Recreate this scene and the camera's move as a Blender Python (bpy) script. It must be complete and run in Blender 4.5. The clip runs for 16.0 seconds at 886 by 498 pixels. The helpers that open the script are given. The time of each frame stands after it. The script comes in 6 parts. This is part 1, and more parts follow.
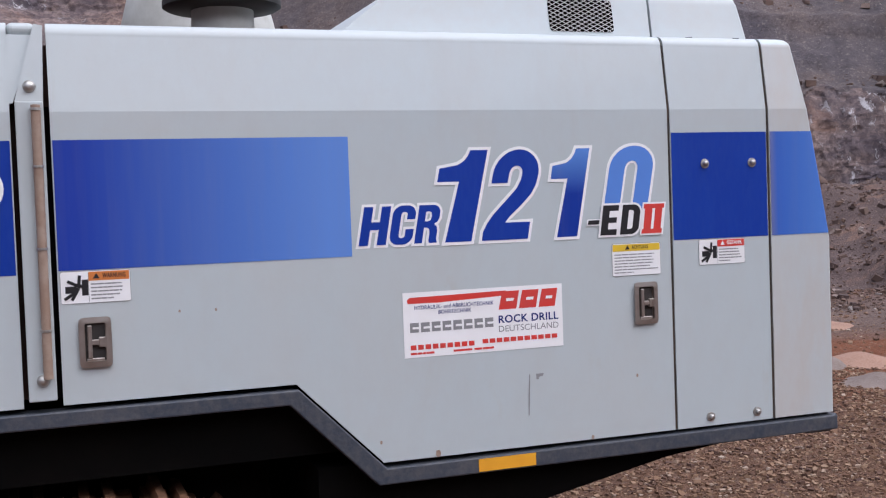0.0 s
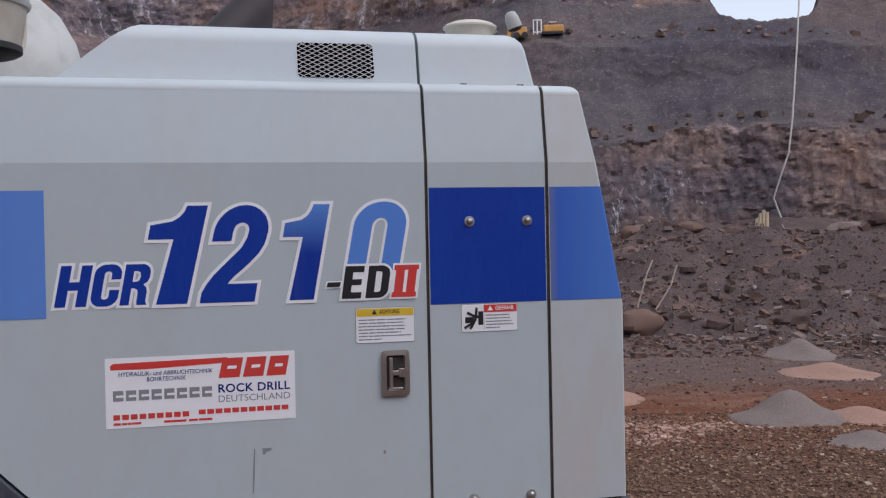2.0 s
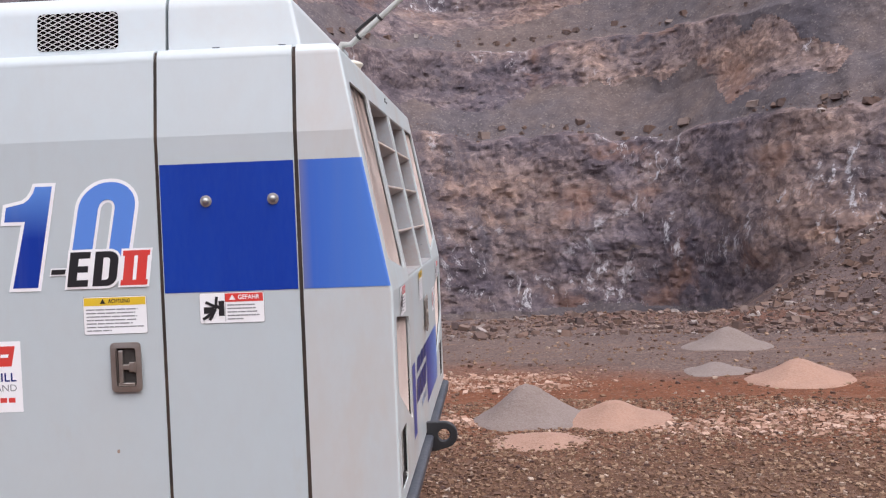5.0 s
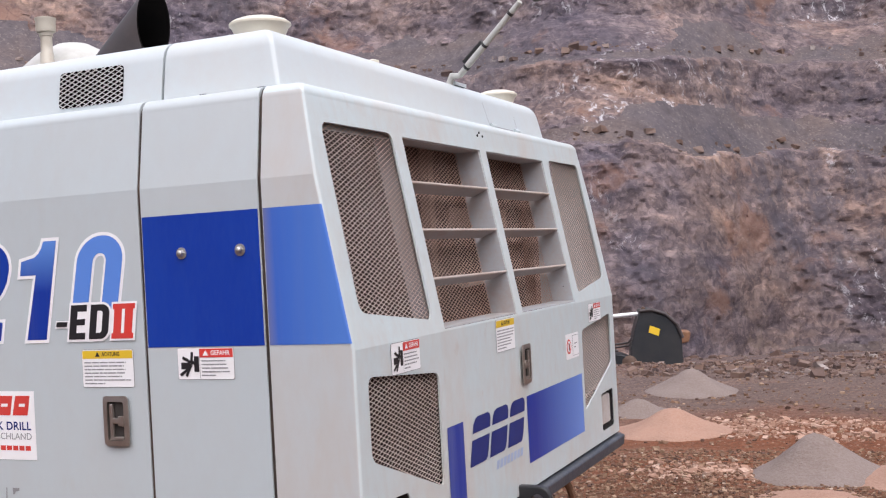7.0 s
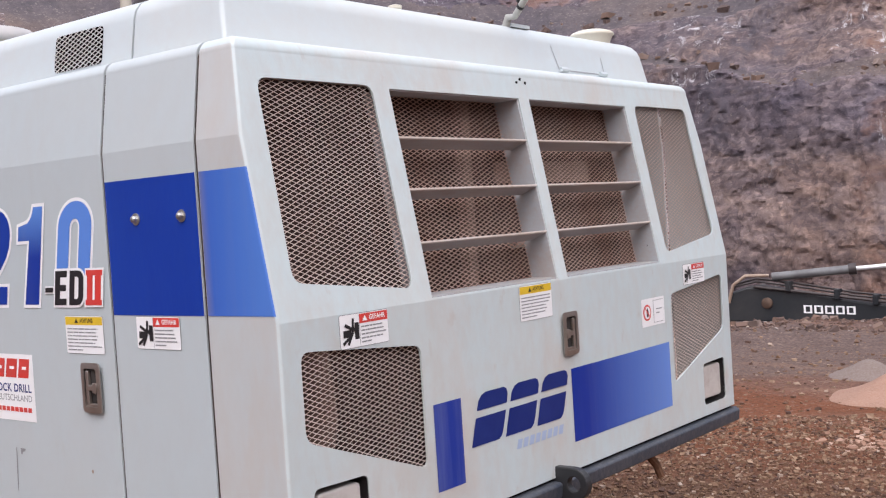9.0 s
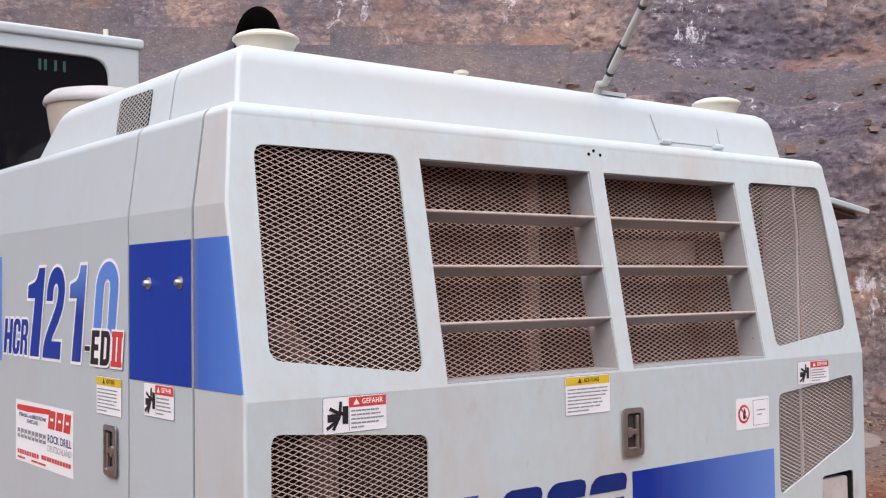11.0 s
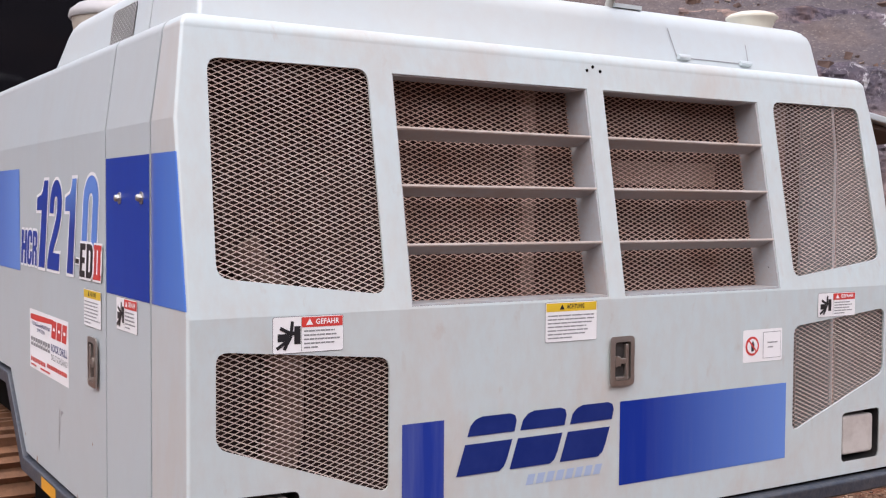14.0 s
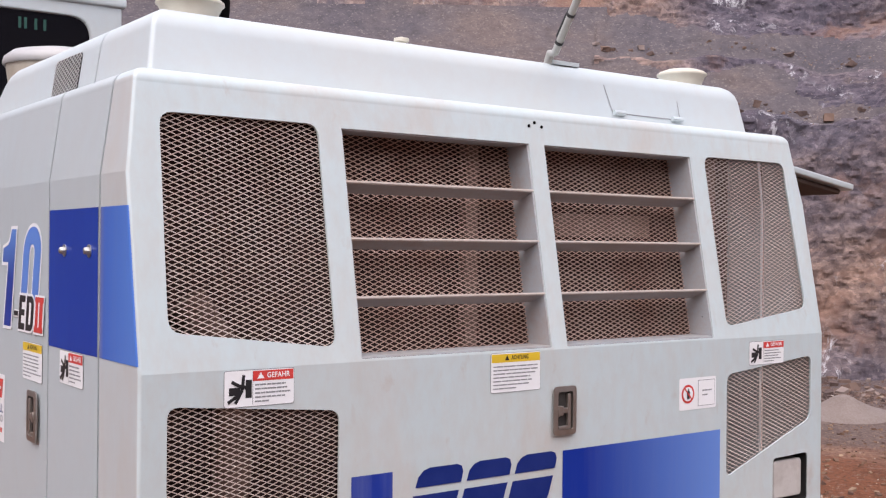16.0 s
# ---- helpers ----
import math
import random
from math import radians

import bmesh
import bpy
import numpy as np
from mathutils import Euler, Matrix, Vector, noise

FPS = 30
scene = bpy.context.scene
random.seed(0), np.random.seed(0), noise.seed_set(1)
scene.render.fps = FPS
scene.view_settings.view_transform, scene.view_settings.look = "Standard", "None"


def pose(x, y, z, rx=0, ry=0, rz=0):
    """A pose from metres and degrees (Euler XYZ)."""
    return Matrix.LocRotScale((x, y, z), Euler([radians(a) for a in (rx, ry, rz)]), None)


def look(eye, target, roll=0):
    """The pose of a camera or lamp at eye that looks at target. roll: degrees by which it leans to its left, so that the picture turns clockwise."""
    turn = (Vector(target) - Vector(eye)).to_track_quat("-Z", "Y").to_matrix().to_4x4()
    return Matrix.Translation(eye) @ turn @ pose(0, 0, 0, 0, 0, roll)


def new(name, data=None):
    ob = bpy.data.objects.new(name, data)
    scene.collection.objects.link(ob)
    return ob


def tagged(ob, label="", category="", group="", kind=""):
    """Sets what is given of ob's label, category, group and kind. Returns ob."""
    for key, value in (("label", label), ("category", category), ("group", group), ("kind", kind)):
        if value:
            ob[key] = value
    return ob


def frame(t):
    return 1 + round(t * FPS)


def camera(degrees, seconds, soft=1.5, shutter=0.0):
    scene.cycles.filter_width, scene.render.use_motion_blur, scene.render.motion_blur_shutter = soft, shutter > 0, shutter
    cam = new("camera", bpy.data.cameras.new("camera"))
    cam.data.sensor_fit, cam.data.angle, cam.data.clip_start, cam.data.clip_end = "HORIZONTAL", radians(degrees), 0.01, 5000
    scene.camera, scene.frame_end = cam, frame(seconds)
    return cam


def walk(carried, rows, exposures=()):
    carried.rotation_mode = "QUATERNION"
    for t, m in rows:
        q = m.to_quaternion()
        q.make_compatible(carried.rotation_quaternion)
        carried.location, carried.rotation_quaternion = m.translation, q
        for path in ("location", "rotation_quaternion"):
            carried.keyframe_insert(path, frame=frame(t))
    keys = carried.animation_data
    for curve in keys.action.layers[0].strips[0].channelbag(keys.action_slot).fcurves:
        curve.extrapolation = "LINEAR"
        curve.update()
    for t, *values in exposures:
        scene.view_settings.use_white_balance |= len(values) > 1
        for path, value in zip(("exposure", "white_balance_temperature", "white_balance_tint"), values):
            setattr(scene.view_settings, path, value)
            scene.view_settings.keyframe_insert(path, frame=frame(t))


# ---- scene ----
cam = camera(43.5, 16.0, soft=1.2)
# seconds, eye x y z, yaw, pitch, roll
PATH = [
    (0, 0.003, -0.029, 1.505, -20.10, -2.16, -2.05),
    (0.5, 0.220, -0.003, 1.507, -20.22, -1.36, -1.50),
    (1, 0.511, -0.067, 1.521, -17.86, -0.82, -2.01),
    (1.5, 0.801, -0.135, 1.537, -15.98, -0.38, -2.16),
    (2, 1.007, -0.092, 1.562, -15.22, -0.56, -1.14),
    (2.5, 1.229, -0.096, 1.572, -13.66, -1.39, -0.67),
    (3, 1.528, -0.171, 1.563, -11.05, -2.06, -1.65),
    (3.2, 1.625, -0.151, 1.564, -9.92, -2.34, -1.80),
    (5.3, 2.723, 0.239, 1.561, 5.00, -1.91, -2.67),
    (5.5, 2.818, 0.341, 1.572, 6.47, -1.79, -3.07),
    (6, 3.048, 0.437, 1.569, 11.73, -0.99, -3.44),
    (6.5, 3.334, 0.466, 1.575, 19.47, -0.23, -3.62),
    (7, 3.490, 0.627, 1.572, 23.67, 0.23, -3.12),
    (7.5, 3.582, 0.830, 1.581, 27.24, 0.37, -2.51),
    (8, 3.766, 0.956, 1.583, 31.38, 0.21, -2.39),
    (8.5, 3.985, 1.054, 1.588, 35.35, -0.40, -3.01),
    (9, 4.007, 1.231, 1.569, 38.64, -1.71, -3.66),
    (9.5, 4.057, 1.386, 1.568, 42.60, -1.72, -3.32),
    (10, 4.111, 1.515, 1.586, 45.89, 1.39, -2.51),
    (10.2, 4.141, 1.561, 1.588, 47.07, 1.80, -2.08),
    (12.3, 4.368, 2.005, 1.593, 57.35, 0.13, 0.21),
    (12.5, 4.369, 2.025, 1.587, 57.69, -0.19, 0.28),
    (13, 4.380, 2.060, 1.578, 58.20, -0.99, 0.20),
    (13.5, 4.404, 2.082, 1.591, 58.57, -1.92, 0.25),
    (14, 4.390, 2.071, 1.594, 57.88, -2.24, 0.39),
    (14.5, 4.415, 2.038, 1.607, 56.65, -2.05, 0.63),
    (15, 4.429, 2.009, 1.612, 55.45, -1.48, 0.73),
    (15.5, 4.409, 2.002, 1.617, 54.60, -0.80, 0.73),
    (16, 4.380, 1.995, 1.618, 53.66, -0.03, 0.51),
]


def aimed(x, y, z, yaw, pitch, roll):
    a, b = radians(yaw), radians(pitch)
    return look((x, y, z), (x - math.sin(a) * math.cos(b), y + math.cos(a) * math.cos(b), z + math.sin(b)), roll)


walk(cam, [(t, aimed(x, y, z, yaw, pitch, roll)) for t, x, y, z, yaw, pitch, roll in PATH],
     exposures=[(0.0, 0.89, 6280, 15), (0.5, 0.72, 6230, 15), (1.0, 0.38, 6230, 15), (1.5, 0.22, 6230, 15), (2.0, 0.30, 6230, 15), (2.5, 0.39, 6180, 14), (3.2, 0.86, 6230, 14), (5.3, 1.18, 6630, 15), (7.0, 1.16, 6680, 15), (9.0, 1.16, 6680, 15), (16.0, 1.16, 6730, 17)])

# ---- light ----
world = bpy.data.worlds.new("overcast")
scene.world = world
world.use_nodes = True
wn, wl = world.node_tree.nodes, world.node_tree.links
wn.clear()
sky = wn.new("ShaderNodeTexSky")
sky.sky_type, sky.sun_disc = "NISHITA", False
sky.sun_elevation, sky.sun_rotation = radians(58), radians(140)
sky.air_density, sky.dust_density = 1.0, 1.0
grey = wn.new("ShaderNodeHueSaturation")
grey.inputs["Saturation"].default_value = 0.42
wbg = wn.new("ShaderNodeBackground")
wbg.inputs["Strength"].default_value = 0.15
wout = wn.new("ShaderNodeOutputWorld")
wl.new(sky.outputs[0], grey.inputs["Color"])
wl.new(grey.outputs[0], wbg.inputs["Color"])
wl.new(wbg.outputs[0], wout.inputs["Surface"])
sun = new("sun", bpy.data.lights.new("sun", "SUN"))
sun.data.energy, sun.data.angle, sun.data.color = 1.5, radians(95), (1.0, 0.985, 0.975)
# the brighter part of the cloud cover stands high over the machine's rear
SUN_AZ, SUN_EL = radians(-50), radians(58)
sun.matrix_world = look((0, 0, 30), (-math.cos(SUN_AZ) * math.cos(SUN_EL), -math.sin(SUN_AZ) * math.cos(SUN_EL), 30 - math.sin(SUN_EL)))


# ---- materials ----
def mat(name, colour=(0.5, 0.5, 0.5), rough=0.5, metal=0.0, second=None, scale=3.0, amount=0.5, fine=None, fine_amount=0.2,
        bump=0.0, bump_scale=60.0, stretch=(1, 1, 1), coat=0.0, spec=0.5):
    """A surface with a base colour, large stains of a second colour, a fine grain and relief."""
    m = bpy.data.materials.new(name)
    m.use_nodes = True
    n, l = m.node_tree.nodes, m.node_tree.links
    b = n["Principled BSDF"]
    b.inputs["Roughness"].default_value, b.inputs["Metallic"].default_value = rough, metal
    b.inputs["Coat Weight"].default_value = coat
    b.inputs["Specular IOR Level"].default_value = spec
    co = n.new("ShaderNodeTexCoord")
    mp = n.new("ShaderNodeMapping")
    mp.inputs["Scale"].default_value = stretch
    l.new(co.outputs["Object"], mp.inputs["Vector"])
    src = n.new("ShaderNodeRGB")
    src.outputs[0].default_value = (*colour, 1)
    out = src.outputs[0]
    for tint, sc, am, lo, hi in ((second, scale, amount, 0.42, 0.68), (fine, scale * 14, fine_amount, 0.4, 0.65)):
        if tint is None:
            continue
        tx = n.new("ShaderNodeTexNoise")
        tx.inputs["Scale"].default_value, tx.inputs["Detail"].default_value = sc, 6
        tx.inputs["Roughness"].default_value = 0.65
        l.new(mp.outputs[0], tx.inputs["Vector"])
        ramp = n.new("ShaderNodeMapRange")
        ramp.inputs["From Min"].default_value, ramp.inputs["From Max"].default_value = lo, hi
        ramp.inputs["To Max"].default_value = am
        l.new(tx.outputs["Fac"], ramp.inputs["Value"])
        mix = n.new("ShaderNodeMix")
        mix.data_type = "RGBA"
        l.new(ramp.outputs[0], mix.inputs["Factor"])
        l.new(out, mix.inputs[6])
        mix.inputs[7].default_value = (*tint, 1)
        out = mix.outputs[2]
    l.new(out, b.inputs["Base Color"])
    if bump:
        tx = n.new("ShaderNodeTexNoise")
        tx.inputs["Scale"].default_value, tx.inputs["Detail"].default_value = bump_scale, 5
        l.new(mp.outputs[0], tx.inputs["Vector"])
        bp = n.new("ShaderNodeBump")
        bp.inputs["Strength"].default_value, bp.inputs["Distance"].default_value = bump, 0.02
        l.new(tx.outputs["Fac"], bp.inputs["Height"])
        l.new(bp.outputs[0], b.inputs["Normal"])
    return m


def fade(name, a, b_, axis, lo, hi, rough=0.35):
    """A printed film whose ink runs from colour a to colour b_ between lo and hi along an axis."""
    m = bpy.data.materials.new(name)
    m.use_nodes = True
    n, l = m.node_tree.nodes, m.node_tree.links
    b = n["Principled BSDF"]
    b.inputs["Roughness"].default_value = rough
    b.inputs["Specular IOR Level"].default_value = 0.3
    co = n.new("ShaderNodeTexCoord")
    sp = n.new("ShaderNodeSeparateXYZ")
    l.new(co.outputs["Object"], sp.inputs[0])
    r = n.new("ShaderNodeMapRange")
    r.inputs["From Min"].default_value, r.inputs["From Max"].default_value = lo, hi
    l.new(sp.outputs[axis], r.inputs["Value"])
    mix = n.new("ShaderNodeMix")
    mix.data_type = "RGBA"
    l.new(r.outputs[0], mix.inputs["Factor"])
    mix.inputs[6].default_value, mix.inputs[7].default_value = (*a, 1), (*b_, 1)
    tx = n.new("ShaderNodeTexNoise")
    tx.inputs["Scale"].default_value, tx.inputs["Detail"].default_value = 9, 7
    mp = n.new("ShaderNodeMapping")
    mp.inputs["Scale"].default_value = (5, 5, 0.25)
    l.new(co.outputs["Object"], mp.inputs[0])
    l.new(mp.outputs[0], tx.inputs["Vector"])
    r2 = n.new("ShaderNodeMapRange")
    r2.inputs["From Min"].default_value, r2.inputs["From Max"].default_value, r2.inputs["To Max"].default_value = 0.45, 0.75, 0.06
    l.new(tx.outputs["Fac"], r2.inputs["Value"])
    dust = n.new("ShaderNodeMix")
    dust.data_type = "RGBA"
    l.new(r2.outputs[0], dust.inputs["Factor"])
    l.new(mix.outputs[2], dust.inputs[6])
    dust.inputs[7].default_value = (0.3, 0.27, 0.26, 1)
    l.new(dust.outputs[2], b.inputs["Base Color"])
    return m


PAINT = mat("light_grey_paint", (0.472, 0.532, 0.552), 0.36, second=(0.50, 0.505, 0.49), scale=1.6, amount=0.45,
            fine=(0.42, 0.395, 0.375), fine_amount=0.10, bump=0.02, bump_scale=25, stretch=(1, 1, 0.55), coat=0.15)
# dusty rear tone, lifted above the side's grey for brighter highlights
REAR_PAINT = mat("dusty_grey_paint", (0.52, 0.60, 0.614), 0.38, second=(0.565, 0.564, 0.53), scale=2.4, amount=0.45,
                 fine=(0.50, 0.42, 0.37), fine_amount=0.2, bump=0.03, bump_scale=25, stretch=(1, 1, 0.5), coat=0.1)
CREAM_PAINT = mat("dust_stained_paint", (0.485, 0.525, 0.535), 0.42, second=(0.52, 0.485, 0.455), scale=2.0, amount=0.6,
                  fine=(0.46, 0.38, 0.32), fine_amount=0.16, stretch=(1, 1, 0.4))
STEEL = mat("blue_grey_frame_steel", (0.034, 0.044, 0.064), 0.5, second=(0.09, 0.09, 0.10), scale=4, amount=0.45, fine=(0.18, 0.165, 0.15), fine_amount=0.25, bump=0.1)
# near black for shade under the machine and in gaps; rivets too
BLACK = mat("near_black", (0.003, 0.0028, 0.0028), 0.95, second=(0.008, 0.006, 0.005), scale=5, amount=0.5, spec=0.05)
# dusty brown, darkened to put the bay's shade into the colour
CORE = mat("shaded_dusty_radiator", (0.018, 0.006, 0.004), 0.9, second=(0.075, 0.027, 0.018), scale=5, amount=0.65, fine=(0.03, 0.014, 0.010), fine_amount=0.6, stretch=(1, 2.4, 0.35))
MESH = mat("dusty_expanded_metal", (0.68, 0.565, 0.51), 0.45, second=(0.54, 0.40, 0.34), scale=5, amount=0.7)
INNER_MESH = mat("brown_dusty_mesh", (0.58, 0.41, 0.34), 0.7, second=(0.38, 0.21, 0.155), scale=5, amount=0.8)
SLAT = mat("dusty_slat_paint", (0.385, 0.41, 0.435), 0.5, second=(0.38, 0.345, 0.32), scale=6, amount=0.6, fine=(0.40, 0.30, 0.24), fine_amount=0.3)
LATCH = mat("worn_latch_steel", (0.42, 0.38, 0.35), 0.38, 0.85, second=(0.30, 0.24, 0.2), scale=14, amount=0.6)
CHROME = mat("bolt_steel", (0.50, 0.49, 0.47), 0.42, 0.9, second=(0.4, 0.36, 0.32), scale=30, amount=0.5)
NAVY = mat("navy_film", (0.003, 0.034, 0.30), 0.42, second=(0.006, 0.05, 0.35), scale=7, amount=0.5, fine=(0.03, 0.07, 0.28), fine_amount=0.14, stretch=(1, 1, 0.25), spec=0.28)
INK = mat("navy_ink", (0.005, 0.020, 0.15), 0.4, second=(0.02, 0.04, 0.2), scale=9, amount=0.4, spec=0.3)
SKYBLUE = mat("mid_blue_film", (0.10, 0.24, 0.66), 0.32)
WHITE = mat("white_film", (0.86, 0.86, 0.87), 0.4, second=(0.80, 0.77, 0.75), scale=12, amount=0.35)
RED = mat("red_film", (0.66, 0.045, 0.035), 0.4, second=(0.5, 0.09, 0.08), scale=14, amount=0.4)
ORANGE = mat("orange_film", (0.62, 0.20, 0.05), 0.4)
YELLOW = mat("yellow_film", (0.75, 0.50, 0.03), 0.4, second=(0.62, 0.42, 0.06), scale=14, amount=0.4)
INKBLACK = mat("black_ink", (0.015, 0.015, 0.018), 0.4)
INKGREY = mat("grey_ink", (0.25, 0.25, 0.26), 0.45)
CREAM = mat("cream_plastic", (0.66, 0.62, 0.52), 0.45, second=(0.55, 0.48, 0.38), scale=9, amount=0.5)
TAN = mat("dusty_tan_bowl", (0.48, 0.44, 0.37), 0.4, second=(0.36, 0.29, 0.22), scale=8, amount=0.7)
PALE = mat("pale_stained_shell", (0.52, 0.52, 0.49), 0.55, second=(0.38, 0.37, 0.34), scale=7, amount=0.8)
RUBBER = mat("black_rubber", (0.015, 0.015, 0.016), 0.55, second=(0.06, 0.045, 0.04), scale=10, amount=0.5)
PIPE = mat("dark_exhaust_steel", (0.045, 0.037, 0.038), 0.55, 0.2, second=(0.075, 0.055, 0.052), scale=8, amount=0.6)
RUST = mat("rusty_steel", (0.24, 0.115, 0.06), 0.75, second=(0.13, 0.065, 0.04), scale=14, amount=0.8, bump=0.2)
COPPER = mat("dusty_brown_hose", (0.28, 0.19, 0.14), 0.55, second=(0.42, 0.34, 0.28), scale=12, amount=0.7)
GLASS = mat("dark_cab_glass", (0.006, 0.006, 0.008), 0.06, spec=0.3)
LENS = mat("frosted_lamp_lens", (0.55, 0.52, 0.49), 0.18, second=(0.38, 0.33, 0.30), scale=18, amount=0.5, coat=0.5)
EXC = mat("dark_blue_grey_paint", (0.014, 0.017, 0.021), 0.45, second=(0.045, 0.041, 0.040), scale=1.2, amount=0.6)
# the machine's grey again, lightened to put highlights on hood and cab
LIGHT_PAINT = mat("highlit_grey_paint", (0.515, 0.572, 0.592), 0.40, second=(0.55, 0.555, 0.53), scale=1.8, amount=0.5, fine=(0.5, 0.45, 0.42), fine_amount=0.15)
AMBER = mat("amber_reflector", (0.82, 0.38, 0.03), 0.3, second=(0.70, 0.30, 0.03), scale=14, amount=0.4)
GREEN = mat("green_marker", (0.008, 0.065, 0.048), 0.5)
PILE_GREY = mat("grey_drill_cuttings", (0.188, 0.143, 0.128), 0.95, second=(0.155, 0.112, 0.095), scale=4, amount=0.8, fine=(0.25, 0.21, 0.185), fine_amount=0.5, bump=0.5, bump_scale=70)
PILE_SALMON = mat("salmon_drill_cuttings", (0.32, 0.182, 0.130), 0.95, second=(0.24, 0.137, 0.098), scale=4, amount=0.8, fine=(0.38, 0.25, 0.19), fine_amount=0.5, bump=0.5, bump_scale=70)


def ramp_of(n, l, fac, stops):
    r = n.new("ShaderNodeValToRGB")
    while len(r.color_ramp.elements) < len(stops):
        r.color_ramp.elements.new(0.5)
    for e, (p, c) in zip(r.color_ramp.elements, stops):
        e.position, e.color = p, (*c, 1)
    l.new(fac, r.inputs[0])
    return r.outputs[0]


def noise_of(n, l, vec, scale, detail=8, rough=0.6, stretch=(1, 1, 1), distort=0.0):
    mp = n.new("ShaderNodeMapping")
    mp.inputs["Scale"].default_value = stretch
    l.new(vec, mp.inputs[0])
    t = n.new("ShaderNodeTexNoise")
    t.inputs["Scale"].default_value, t.inputs["Detail"].default_value, t.inputs["Roughness"].default_value = scale, detail, rough
    t.inputs["Distortion"].default_value = distort
    l.new(mp.outputs[0], t.inputs["Vector"])
    return t.outputs["Fac"]


def blend(n, l, fac, a, b, how="MIX"):
    x = n.new("ShaderNodeMix")
    x.data_type, x.blend_type = "RGBA", how
    for sock, v in ((x.inputs["Factor"], fac), (x.inputs[6], a), (x.inputs[7], b)):
        if isinstance(v, (int, float)):
            sock.default_value = v
        elif isinstance(v, tuple):
            sock.default_value = (*v, 1)
        else:
            l.new(v, sock)
    return x.outputs[2]


def span(n, l, v, lo, hi, to=1.0):
    r = n.new("ShaderNodeMapRange")
    r.inputs["From Min"].default_value, r.inputs["From Max"].default_value, r.inputs["To Max"].default_value = lo, hi, to
    l.new(v, r.inputs["Value"])
    return r.outputs[0]


def warped(n, l, v, scale, by):
    """Coordinates pushed about by noise."""
    t = n.new("ShaderNodeTexNoise")
    t.inputs["Scale"].default_value, t.inputs["Detail"].default_value = scale, 4
    l.new(v, t.inputs["Vector"])
    m = n.new("ShaderNodeVectorMath")
    m.operation = "MULTIPLY_ADD"
    l.new(t.outputs["Color"], m.inputs[0])
    m.inputs[1].default_value = (by, by, by)
    l.new(v, m.inputs[2])
    return m.outputs[0]


def cells_of(n, l, v, scale, stretch=(1, 1, 1), feature="F1"):
    mp = n.new("ShaderNodeMapping")
    mp.inputs["Scale"].default_value = stretch
    l.new(v, mp.inputs[0])
    t = n.new("ShaderNodeTexVoronoi")
    t.feature = feature
    t.inputs["Scale"].default_value = scale
    l.new(mp.outputs[0], t.inputs["Vector"])
    if feature == "F1":
        g = n.new("ShaderNodeSeparateColor")
        l.new(t.outputs["Color"], g.inputs[0])
        return g.outputs[0]
    return t.outputs["Distance"]


def times(n, l, a, b):
    m = n.new("ShaderNodeMath")
    m.operation = "MULTIPLY"
    l.new(a, m.inputs[0])
    l.new(b, m.inputs[1])
    return m.outputs[0]


